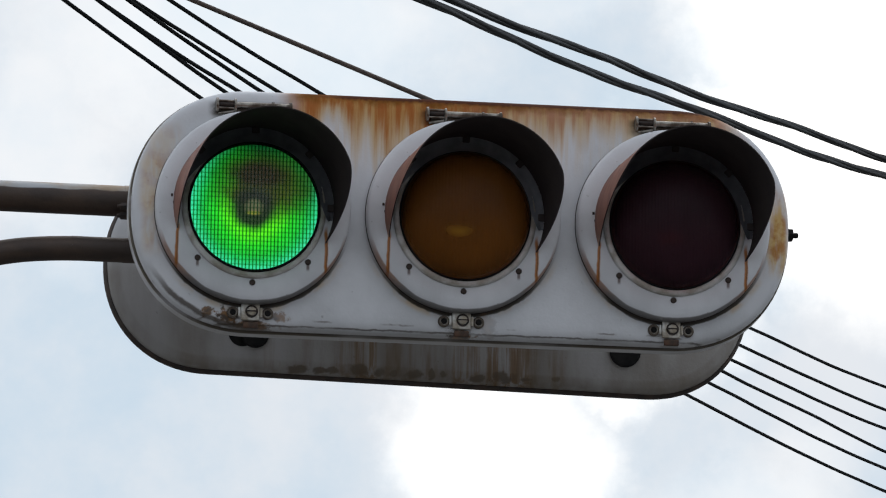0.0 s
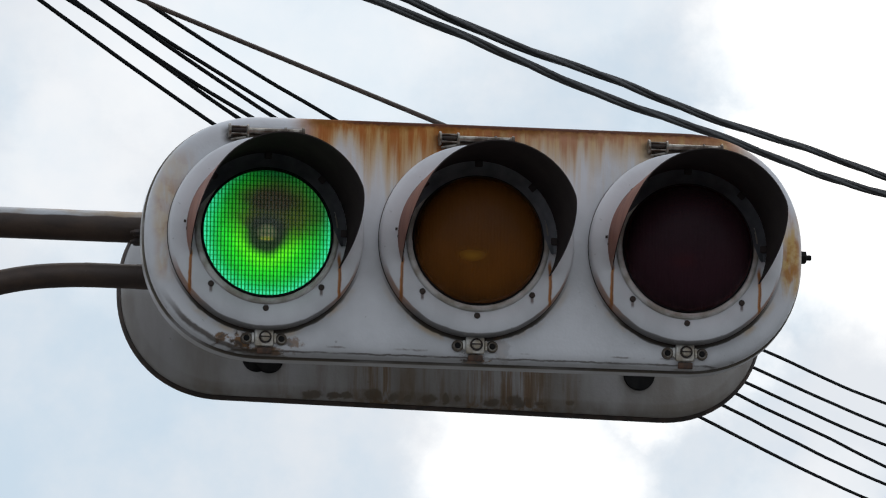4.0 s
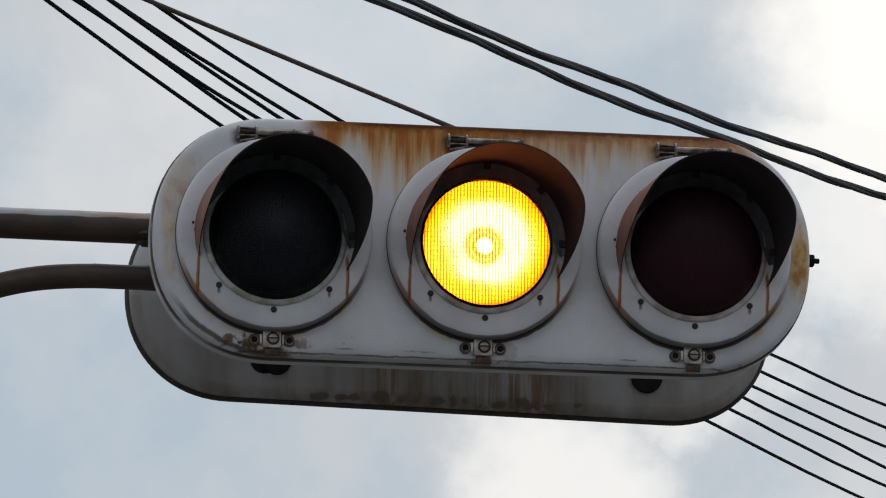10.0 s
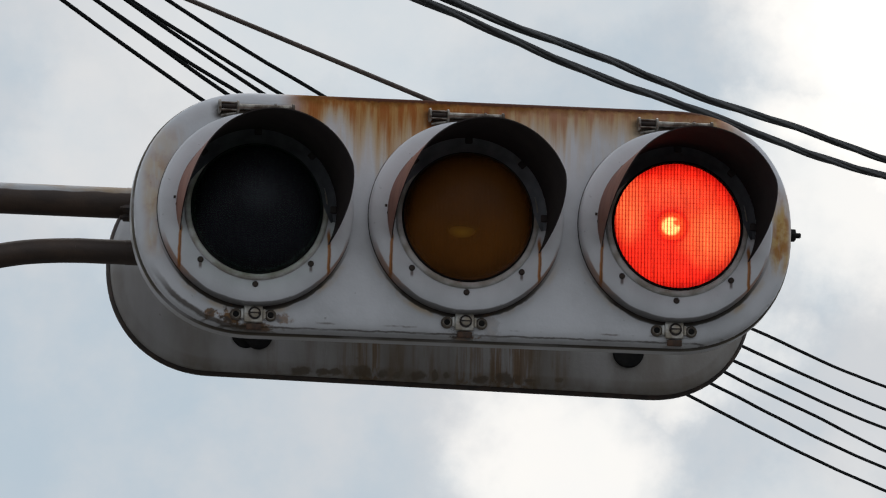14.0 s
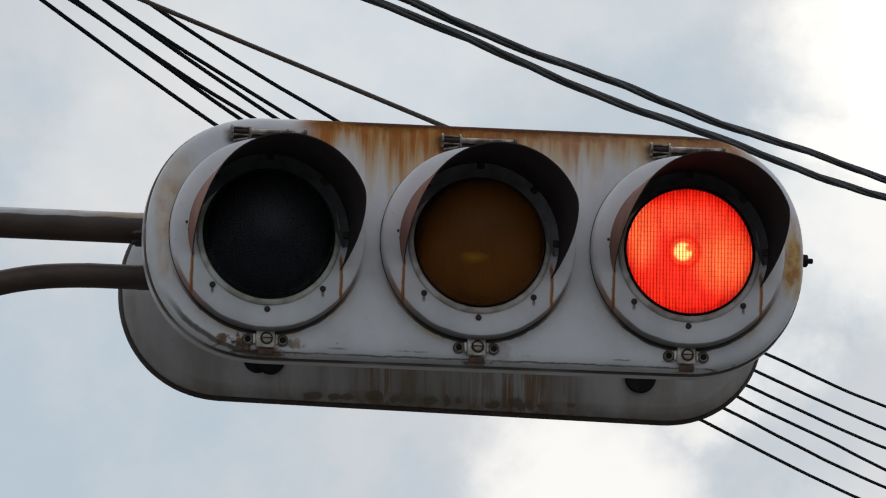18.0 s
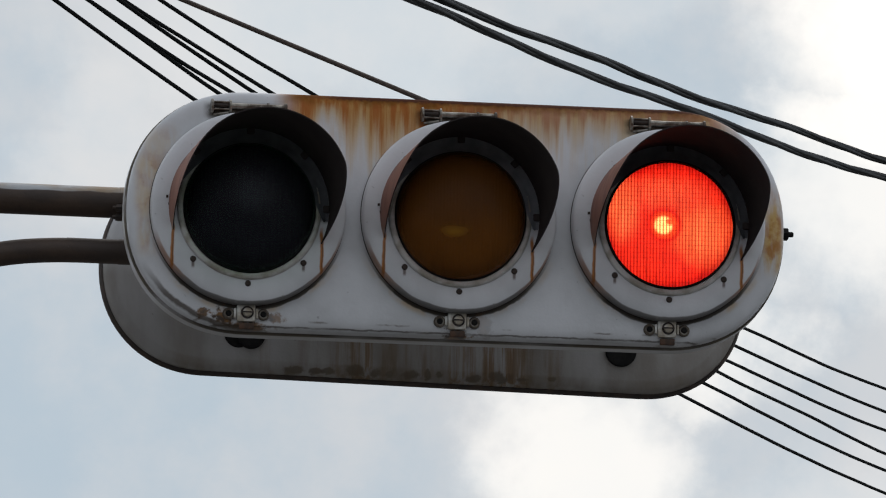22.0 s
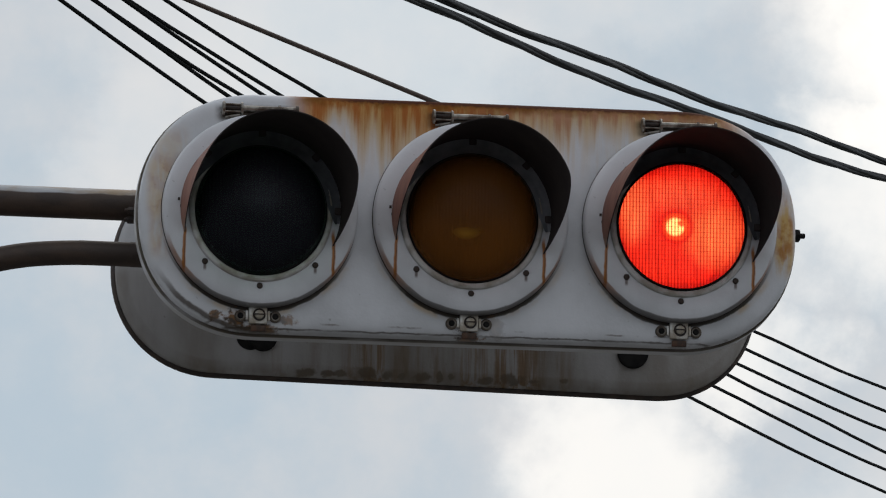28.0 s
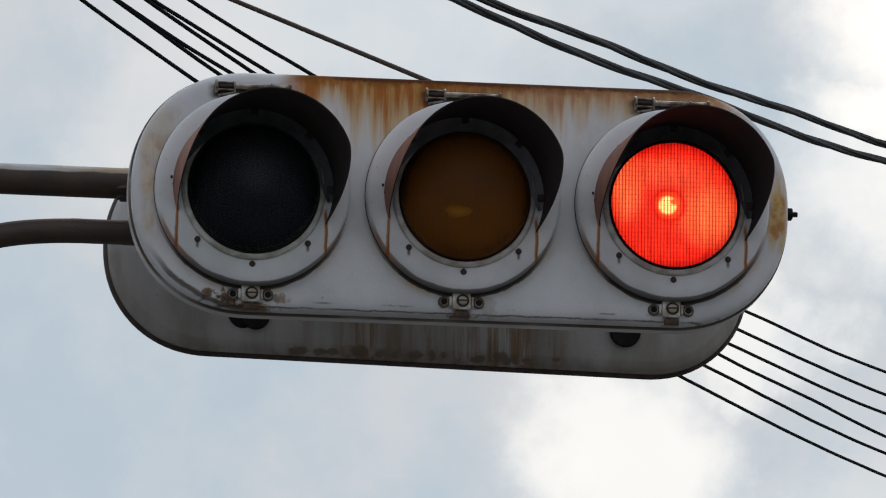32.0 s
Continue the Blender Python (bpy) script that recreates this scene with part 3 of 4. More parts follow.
M_AMBER_GLOW = lamp_glow("amber_lamp_glow", AMBER_TINT, 0.46, 0.78,
                         [(0.0, (15, 5.6, 1.5)), (0.070, (15, 5.2, 1.4)), (0.082, (13, 3.6, 0.65)), (0.092, (10, 2.4, 0.18)), (0.102, (6, 1.55, 0.025)), (0.110, (3.2, 1.25, 0.010)), (0.1165, (2.0, 0.62, 0.004)), (0.13, (1.0, 0.16, 0.002))],
                         ((-0.088, -0.035, 0.036, 0.045, 0.7, (9, 1.9, 0.10), 0.85), (-0.03, -0.090, 0.06, 0.020, 0.7, (7.5, 1.7, 0.06), 0.85), (0.0, 0.100, 0.09, 0.020, 0.6, (7, 1.5, 0.04), 0.9),
                          (-0.004, -0.004, 0.038, 0.037, 0.22, (4.0, 1.25, 0.05), 0.97), (-0.004, -0.004, 0.028, 0.028, 0.12, (7, 2.2, 0.45), 0.9), (-0.004, -0.004, 0.023, 0.023, 0.15, (3.0, 1.05, 0.03), 0.9), (-0.002, -0.004, 0.0145, 0.0145, 0.3, (28, 8.0, 2.6), 1.0)), 0.3, 120, 0.4)
M_RED_GLOW = lamp_glow("red_lamp_glow", RED_TINT, 0.4, 0.78,
                       [(0.0, (1.12, 0.034, 0.012)), (0.05, (1.15, 0.040, 0.016)), (0.085, (1.15, 0.038, 0.016)), (0.105, (1.05, 0.026, 0.010)), (0.115, (0.7, 0.012, 0.006)), (0.13, (0.4, 0.008, 0.004))],
                       ((0.064, -0.014, 0.046, 0.050, 0.65, (1.3, 0.23, 0.065), 0.85), (-0.088, 0.026, 0.026, 0.052, 0.65, (1.3, 0.24, 0.075), 0.75), (-0.012, 0.060, 0.075, 0.026, 0.7, (1.25, 0.14, 0.05), 0.7), (-0.05, -0.07, 0.05, 0.04, 0.7, (1.05, 0.035, 0.012), 0.7),
                        (-0.008, 0.001, 0.033, 0.033, 0.14, (1.0, 0.024, 0.010), 0.85), (-0.008, 0.001, 0.026, 0.026, 0.16, (1.4, 0.10, 0.02), 0.85), (-0.010, 0.001, 0.0165, 0.0165, 0.25, (1.8, 1.15, 0.34), 1.0), (0.0035, 0.008, 0.008, 0.006, 0.4, (1.4, 0.14, 0.03), 0.95)), 0.06, 150, 1.1)


def rib_glass(name, clear):
    """Thick moulded glass of the ribs: lets part of the light through."""
    n = Nodes(name)
    t = n.node("ShaderNodeBsdfTransparent")
    t.inputs[0].default_value = (*clear, 1)
    return n.end(t.outputs[0])


M_RIB_DARK, M_RIB_SOFT = rib_glass("dark_glass_rib", (0.22, 0.46, 0.28)), rib_glass("soft_glass_rib", (0.45, 0.64, 0.50))
M_RIB_FINE, M_RIB_THIN = rib_glass("fine_glass_rib", (0.70, 0.36, 0.36)), rib_glass("thin_glass_rib", (0.72, 0.46, 0.46))


# ---------------------------------------------------------------- mesh helpers
def part(name, bm, material, parent=None, label="", at=None):
    me = bpy.data.meshes.new(name)
    bmesh.ops.recalc_face_normals(bm, faces=bm.faces)
    bm.to_mesh(me)
    bm.free()
    for m in material if isinstance(material, tuple) else (material,):
        me.materials.append(m)
    for p in me.polygons:
        p.use_smooth = True
    me.set_sharp_from_angle(angle=radians(32))
    ob = new(name, me)
    if parent is not None:
        ob.parent = parent
    if at is not None:
        ob.location = at
    if label:
        tagged(ob, label)
    return ob


def lathe(bm, profile, n=64, centre=(0, 0), mat=0):
    """Turn a profile of (radius, y) round the y axis."""
    rings = []
    for r, y in profile:
        if r < 1e-6:
            rings.append([bm.verts.new((centre[0], y, centre[1]))])
        else:
            rings.append([bm.verts.new((centre[0] + r * math.cos(2 * math.pi * i / n), y, centre[1] + r * math.sin(2 * math.pi * i / n))) for i in range(n)])
    for a, b in zip(rings, rings[1:]):
        for i in range(n):
            j = (i + 1) % n
            if len(a) == 1 and len(b) == 1:
                continue
            if len(a) == 1:
                f = bm.faces.new((a[0], b[i], b[j]))
            elif len(b) == 1:
                f = bm.faces.new((a[i], b[0], a[j]))
            else:
                f = bm.faces.new((a[i], b[i], b[j], a[j]))
            f.material_index = mat
    return bm


def stadium(r, half, n=40, zc=0.0, square=2.2):
    """A long oval whose ends are slightly squared rounds."""
    pts = []
    for side in (1, -1):
        for i in range(n + 1):
            a = side * (-math.pi / 2 + math.pi * i / n) if side > 0 else math.pi / 2 + math.pi * i / n
            c, q = math.cos(a), math.sin(a)
            k = (abs(c) ** square + abs(q) ** square) ** (-1 / square)
            pts.append((side * half + r * k * c, zc + r * k * q))
    return pts


def loft(bm, loops):
    """Join closed loops of equal length; returns the rings of vertices."""
    rings = [[bm.verts.new(p) for p in loop] for loop in loops]
    m = len(rings[0])
    for a, b in zip(rings, rings[1:]):
        for i in range(m):
            bm.faces.new((a[i], a[(i + 1) % m], b[(i + 1) % m], b[i]))
    return rings


def tube(bm, pts, r, n=10, caps=True):
    """A round tube along points; r may be a list."""
    pts = [Vector(p) for p in pts]
    rings, side = [], None
    for i, p in enumerate(pts):
        d = (pts[min(i + 1, len(pts) - 1)] - pts[max(i - 1, 0)]).normalized()
        if side is None:
            side = d.cross(Vector((0, 0, 1)))
            if side.length < 1e-3:
                side = d.cross(Vector((0, 1, 0)))
        side = (side - d * side.dot(d)).normalized()
        up = d.cross(side)
        rr = r[i] if isinstance(r, list) else r
        rings.append([bm.verts.new(p + rr * (math.cos(2 * math.pi * k / n) * side + math.sin(2 * math.pi * k / n) * up)) for k in range(n)])
    for a, b in zip(rings, rings[1:]):
        for k in range(n):
            bm.faces.new((a[k], a[(k + 1) % n], b[(k + 1) % n], b[k]))
    if caps:
        bm.faces.new(rings[0])
        bm.faces.new(rings[-1])
    return bm


def box(bm, lo, hi, bevel=0.0):
    """A box between two corners with its edges rounded."""
    vs = [bm.verts.new((x, y, z)) for x in (lo[0], hi[0]) for y in (lo[1], hi[1]) for z in (lo[2], hi[2])]
    fs = [bm.faces.new([vs[i] for i in q]) for q in ((0, 1, 3, 2), (4, 6, 7, 5), (0, 4, 5, 1), (2, 3, 7, 6), (0, 2, 6, 4), (1, 5, 7, 3))]
    if bevel:
        bmesh.ops.bevel(bm, geom=list({e for f in fs for e in f.edges}), offset=bevel, segments=2, affect="EDGES", profile=0.5)
    return bm


def screw(bm, x, z, y, r, h, slot=True):
    """A pan-head screw seen along y, its head standing out towards -y, with a slot."""
    lathe(bm, [(0, y - h), (r * 0.75, y - h * 0.9), (r, y - h * 0.35), (r, y + 0.002)], 16, (x, z))
    if slot:
        box(bm, (x - r * 0.8, y - h * 1.02, z - r * 0.12), (x + r * 0.8, y - h * 0.6, z + r * 0.12))
    return bm


# ---------------------------------------------------------------- ground
def make_ground():
    bm = bmesh.new()
    ring = [[bm.verts.new((r * math.cos(2 * math.pi * i / 48), r * math.sin(2 * math.pi * i / 48), 0)) for i in range(48)] for r in (40, 300, 4500)]
    bm.faces.new(ring[0])
    for a, b in zip(ring, ring[1:]):
        for i in range(48):
            bm.faces.new((a[i], a[(i + 1) % 48], b[(i + 1) % 48], b[i]))
    tagged(part("ground", bm, M_GROUND), "worn sun-bleached grey asphalt street surface under the signal", "ground", kind="structure")


make_ground()


def make_blocking_walls():
    """Plain unseen walls, added behind and beside the viewer to block low sky light."""
    for name, lo, hi in (("light_block_south", (-26, -36.4, -0.05), (26, -36, 12)), ("light_block_west", (-26.4, -36, -0.05), (-26, -3, 9)), ("light_block_east", (26, -36, -0.05), (26.4, -3, 9))):
        bm = bmesh.new()
        box(bm, lo, hi)
        tagged(part(name, bm, M_PLASTER), "added unseen grey plaster wall that blocks low sky light", "wall", kind="structure")


make_blocking_walls()


def make_clouds():
    """Far sheet of broken cloud that drifts slowly to the right."""
    bm = bmesh.new()
    n = 12
    g = [[bm.verts.new((1300 * (2 * i / n - 1), 390 * (2 * j / n - 1), 0)) for j in range(n + 1)] for i in range(n + 1)]
    for i in range(n):
        for j in range(n):
            bm.faces.new((g[i][j], g[i + 1][j], g[i + 1][j + 1], g[i][j + 1]))
    ob = part("cloud_backdrop", bm, sky_backdrop())
    tagged(ob, "pale blue-grey sky with bright white drifting clouds", "sky", kind="structure")
    return ob


clouds = make_clouds()
CLOUD_POSE = Matrix.Translation(EYE) @ pose(0, 0, 0, 101.717, 0, -7.209) @ Matrix.Translation((0, 0, -2000))
clouds.matrix_world = CLOUD_POSE

# ---------------------------------------------------------------- traffic signal
SIGNAL = pose(0, 0, 4.72, 0, 0.9, 0)
signal = new("traffic_signal")
signal.matrix_world = SIGNAL
tagged(signal, "old weathered white three-lamp traffic signal with rust streaks hanging from arm", "traffic light")
PITCH, R_SHELL, HALF, ZC, Y_FACE = 0.395, 0.2265, 0.3925, 0.0015, 0.030


def make_front_cover():
    bm = bmesh.new()
    prof = [(0.030, Y_FACE), (0.018, Y_FACE + 0.001), (0.010, Y_FACE + 0.003), (0.004, Y_FACE + 0.007), (0.001, Y_FACE + 0.012), (0.0, Y_FACE + 0.018), (0.0, Y_FACE + 0.0295), (0.006, Y_FACE + 0.0305), (0.008, Y_FACE + 0.036)]
    rings = loft(bm, [[(x, y, z) for x, z in stadium(R_SHELL - i, HALF, 40, ZC)] for i, y in prof])
    edges = [bm.edges.get((rings[0][i], rings[0][(i + 1) % len(rings[0])])) for i in range(len(rings[0]))]
    for cx in (-PITCH, 0, PITCH):
        c = [bm.verts.new((cx + 0.16 * math.cos(2 * math.pi * i / 48), Y_FACE, 0.16 * math.sin(2 * math.pi * i / 48))) for i in range(48)]
        edges += [bm.edges.new((c[i], c[(i + 1) % 48])) for i in range(48)]
    bmesh.ops.triangle_fill(bm, use_beauty=True, use_dissolve=False, edges=edges, normal=(0, -1, 0))
    return part("front_cover", bm, M_FRONT, signal, "chalky white front cover with rust runs from its top edge")


def make_shell():
    bm = bmesh.new()
    prof = [(0.006, Y_FACE + 0.0365), (-0.001, Y_FACE + 0.037), (-0.0035, Y_FACE + 0.0385), (-0.0040, Y_FACE + 0.070), (-0.002, Y_FACE + 0.073), (0.006, Y_FACE + 0.073), (0.03, Y_FACE + 0.078),
            (0.045, Y_FACE + 0.12), (0.055, 0.165), (0.075, 0.1708), (0.15, 0.1708)]
    rings = loft(bm, [[(x, y, z) for x, z in stadium(R_SHELL - i, HALF, 40, ZC)] for i, y in prof])
    bm.faces.new(rings[-1])
    part("lamp_box", bm, M_BODY, signal, "shallow painted box behind the front cover with a folded lip")
    bm = bmesh.new()
    loft(bm, [[(x, y, z) for x, z in stadium(R_SHELL - i, HALF, 40, ZC)] for i, y in ((0.004, Y_FACE + 0.029), (0.0016, Y_FACE + 0.030), (0.0016, Y_FACE + 0.0362), (0.004, Y_FACE + 0.0372))])
    part("cover_seal", bm, M_SEAL, signal, "perished grey seal with black dirt between cover and box")


def make_door(cx):
    """Round lens door: raised rim, flat flange with its bolts, rolled lens bezel."""
    at = (cx, 0, 0)
    bm = bmesh.new()
    lathe(bm, [(0.1828, Y_FACE + 0.004), (0.1828, Y_FACE - 0.0175), (0.1822, Y_FACE - 0.0215), (0.1806, Y_FACE - 0.0245), (0.1775, Y_FACE - 0.0265), (0.1700, Y_FACE - 0.0285), (0.1600, 0.0), (0.1316, 0.0),
               (0.1306, 0.003), (0.147, 0.004), (0.147, 0.03)], 96)
    door = part("lens_door", bm, M_DOOR, signal, "round white door ring with rust tears", at)
    bm = bmesh.new()
    lathe(bm, [(0.1237, -0.0055), (0.1234, -0.0085), (0.1226, -0.0108), (0.1208, -0.0110), (0.1194, -0.0095), (0.1196, 0.002), (0.1231, 0.002)], 72)
    part("gasket", bm, M_BLACK, door, "black rubber lens gasket", (0, 0, LENS_DROP))
    bm = bmesh.new()
    lathe(bm, [(0.1348, 0.001), (0.1344, -0.0028), (0.1330, -0.0052), (0.1300, -0.0068), (0.1266, -0.0074), (0.1246, -0.0072), (0.1236, -0.0055), (0.1232, 0.0), (0.1240, 0.003), (0.1345, 0.0035)], 96)
    part("bezel", bm, M_BEZEL, door, "rolled lens bezel with brown dirt", (0, 0, LENS_DROP))
    bm = bmesh.new()
    lathe(bm, [(0.1824, Y_FACE - 0.003), (0.1832, Y_FACE - 0.003), (0.1838, Y_FACE - 0.002), (0.1840, Y_FACE + 0.001)], 96)
    part("door_seal", bm, M_BOLT, door, "thin perished black door seal")
    for k in range(8):
        a = radians(-90 + 45 * k)
        bm = bmesh.new()
        screw(bm, 0, 0, 0, 0.0058, 0.004)
        part("bolt", bm, M_BOLT, door, "", (0.1455 * math.cos(a), 0.0, 0.1455 * math.sin(a)))
    return door


def make_visor(cx, ring_shade):
    """Hood over a lens: a tube open below, pushed a little sideways, cut back steeply at its two ends."""
    n, m = 72, 12
    a0, a1 = radians(VISOR_TOP - 106), radians(VISOR_TOP + 119)
    bm = bmesh.new()
    grid = []
    for layer in (0, 1):
        rows = []
        for i in range(n + 1):
            a = a0 + (a1 - a0) * i / n
            off = abs(math.degrees(a) - VISOR_TOP)
            start, end = (60, 106) if math.degrees(a) < VISOR_TOP else (72, 119)
            length = 0.004 + VISOR_LENGTH * (1 - min(1.0, max(0.0, (off - start) / (end - start))) ** 1.35)
            row = []
            for j in range(m + 1):
                q = j / m
                r = 0.1508 - 0.002 * layer + VISOR_FLARE * q * length / VISOR_LENGTH
                row.append(bm.verts.new((r * math.cos(a) + VISOR_LEAN * length * q, 0.004 - length * q, r * math.sin(a))))
            rows.append(row)
        grid.append(rows)
    for layer, rows in enumerate(grid):
        for i in range(n):
            for j in range(m):
                f = bm.faces.new((rows[i][j], rows[i + 1][j], rows[i + 1][j + 1], rows[i][j + 1]))
                f.material_index = layer
    for i in range(n):
        for j in (0, m):
            bm.faces.new((grid[0][i][j], grid[0][i + 1][j], grid[1][i + 1][j], grid[1][i][j])).material_index = 1
    for i in (0, n):
        for j in range(m):
            bm.faces.new((grid[0][i][j], grid[0][i][j + 1], grid[1][i][j + 1], grid[1][i][j])).material_index = 1
    visor = part("visor", bm, (M_VISOR_OUT, M_VISOR_IN), signal, "black-lined hood with faded rusty outside", (cx, 0, 0))
    # added grey ring: shade of the hood on the white door, as colour
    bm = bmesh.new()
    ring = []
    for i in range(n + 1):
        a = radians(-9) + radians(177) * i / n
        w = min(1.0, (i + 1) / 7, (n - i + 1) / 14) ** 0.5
        ring_profile = ((0.1487, -0.0015, 0), (0.1487 - 0.0105 * w, -0.0020, 0), (0.1487 - 0.0150 * w, -0.0045, 0.5), (0.1487 - 0.0205 * w, -0.0078, 1), (0.1487 - 0.0258 * w, -0.0094, 1))
        ring.append([bm.verts.new((r * math.cos(a), y, r * math.sin(a) + LENS_DROP * drop)) for r, y, drop in ring_profile])
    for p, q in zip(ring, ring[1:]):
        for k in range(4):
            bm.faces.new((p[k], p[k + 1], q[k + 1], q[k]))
    part("hood_shade_ring", bm, ring_shade, visor, "added grey ring in the tone of the hood's shade")
    for a in (0, 45, 90, 135):
        bm = bmesh.new()
        box(bm, (-0.0068, -0.0065, -0.0085), (0.0068, 0.0005, 0.004), 0.002)
        ob = part("mounting_tab", bm, M_VISOR_IN, visor, "", (0.1455 * math.cos(radians(a)), 0.0, 0.1455 * math.sin(radians(a))))
        ob.rotation_euler = (0, radians(90 - a), 0)
    bm = bmesh.new()
    tube(bm, [(0, 0, 0), (-0.004, 0, 0)], 0.0028, 8)
    part("rivet", bm, M_BOLT, visor, "", (-0.152, -0.008, 0.012))
    return visor


VISOR_LENGTH, VISOR_FLARE, VISOR_LEAN, VISOR_TOP = 0.18, 0.0, 0.093, 80


DOME = [(0.0, -0.0600), (0.03, -0.0590), (0.055, -0.0560), (0.08, -0.0510), (0.098, -0.0445), (0.109, -0.0370), (0.1165, -0.0265), (0.1203, -0.0140), (0.1214, -0.0020)]


def rib_mesh(upright, pitch, wide, reach):
    """Moulded ribs across the flat back of the lens."""
    bm = bmesh.new()
    n = int(reach / pitch)
    for k in range(-n, n + 1):
        c = k * pitch
        h = math.sqrt(reach * reach - c * c)
        if h < 0.012:
            continue
        m = 24
        front, back = [], []
        for i in range(m + 1):
            q = -h + 2 * h * i / m
            y = 0.0
            for side in (-wide, wide):
                p = (c + side, y, q) if upright else (q, y + 0.001, c + side)
                (front if side < 0 else back).append(bm.verts.new(p))
        for i in range(m):
            bm.faces.new((front[i], front[i + 1], back[i + 1], back[i]))
    return bm


def make_lens(cx, glass, glow, name, label):
    """Coloured lens dome, moulded ribs behind it, dark chamber, lit reflector and the narrow slats added before it."""
    at = (cx, 0, 0)
    bm = bmesh.new()
    lathe(bm, DOME, 72)
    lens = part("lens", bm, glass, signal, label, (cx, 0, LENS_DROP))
    if name == "green":
        ribs = (("upright_ribs", True, 0.0066, 0.0009, M_RIB_DARK, 0.0), ("rib_flanks", True, 0.0066, 0.0017, M_RIB_SOFT, 0.0004), ("level_ribs", False, 0.0090, 0.0012, M_RIB_SOFT, 0.0))
    else:
        ribs = (("upright_ribs", True, 0.0061, 0.0006, M_RIB_FINE, 0.0), ("rib_flanks", True, 0.0061, 0.0014, M_RIB_THIN, 0.0004), ("level_ribs", False, 0.0090, 0.0004, M_RIB_FINE, 0.0))
    for rib, upright, pitch, wide, glassy, deep in ribs:
        ob = part(rib, rib_mesh(upright, pitch, wide, 0.1208), glassy, lens)
        ob.location.y = deep
        tagged(ob, kind="stuff")
    bm = bmesh.new()
    lathe(bm, [(0.146, 0.0045), (0.146, 0.055), (0.146, 0.10), (0.06, 0.13), (0.0, 0.13)], 48)
    part("lamp_chamber", bm, M_CHAMBER, signal, "", at)
    bm = bmesh.new()
    lathe(bm, [(0.0, 0.060), (0.03, 0.0595), (0.06, 0.058), (0.09, 0.0545), (0.12, 0.050), (0.1455, 0.0445)], 48)
    part("reflector", bm, glow, signal, "glowing bowl reflector behind the " + name + " lens", at)
    # rings added to stop light leaking past the slat ends
    for y, r in ((0.0205, 0.1405), (0.0282, 0.1385), (0.0360, 0.1405)):
        bm = bmesh.new()
        lathe(bm, [(0.1459, y), (r, y), (r, y + 0.0008), (0.1459, y + 0.0008)], 48)
        part("added_baffle", bm, M_CHAMBER, signal, "", at)
    # unseen slats, added to cover and uncover a glow that never changes
    slats, count = [], 22
    for k in range(-count, count + 1):
        c = k * SLAT_PITCH
        h = math.sqrt(0.1455 ** 2 - max(0.0, abs(c) - SLAT_HALF) ** 2)
        bm = bmesh.new()
        box(bm, (-SLAT_HALF, -0.00003, -h), (SLAT_HALF, 0.00003, h))
        slats.append((part("added_slat", bm, M_CHAMBER, signal), (cx + c, 0.028, 0)))
    return slats


SLAT_PITCH, SLAT_HALF = 0.0062, 0.00345


def make_latch(cx):
    bm = bmesh.new()
    box(bm, (-0.0175, -0.010, -0.016), (0.0175, 0.0, 0.016), 0.0032)
    latch = part("latch", bm, M_LATCH, signal, "small pale zinc latch plate with slotted screw", (cx, Y_FACE, -0.197))
    bm = bmesh.new()
    lathe(bm, [(0.0085, -0.0098), (0.0088, -0.0115), (0.0118, -0.0112), (0.0122, -0.0098)], 24, (0.002, 0.001))
    washer = part("washer", bm, M_BOLT, latch)
    bm = bmesh.new()
    lathe(bm, [(0.0, -0.0150), (0.0055, -0.0147), (0.0080, -0.0132), (0.0086, -0.0115), (0.0086, -0.0098)], 20, (0.002, 0.001))
    part("latch_screw", bm, M_LATCH, washer)
    bm = bmesh.new()
    box(bm, (-0.0105, -0.0156, -0.0002), (0.0125, -0.0135, 0.0022))
    part("slot", bm, M_BOLT, washer)
    for sgn in (-1, 1):
        bm = bmesh.new()
        lathe(bm, [(0.0, -0.0048), (0.0088, -0.0048), (0.0108, -0.0036), (0.0112, 0.0005)], 24, (sgn * 0.0325, -0.001))
        lug = part("lug", bm, M_LUG_AND_SHADE, latch)
        bm = bmesh.new()
        lathe(bm, [(0.0058, -0.0044), (0.0064, -0.0056), (0.0078, -0.0056), (0.0084, -0.0044)], 20, (sgn * 0.0325, -0.001))
        part("lug_ring", bm, M_HINGE, lug)
        bm = bmesh.new()
        screw(bm, sgn * 0.0325, -0.001, -0.0046, 0.0056, 0.0025, False)
        part("lug_screw", bm, M_BLACK, lug)
        bm = bmesh.new()
        box(bm, (sgn * 0.0205 - 0.0022, -0.0075, -0.009), (sgn * 0.0205 + 0.0022, 0.0005, 0.009), 0.0010)
        part("post", bm, M_LATCH, latch)
    bm = bmesh.new()
    box(bm, (-0.013, -0.006, -0.030), (0.015, 0.0, -0.0175), 0.002)
    part("catch", bm, M_RUST, latch, "rusty catch")


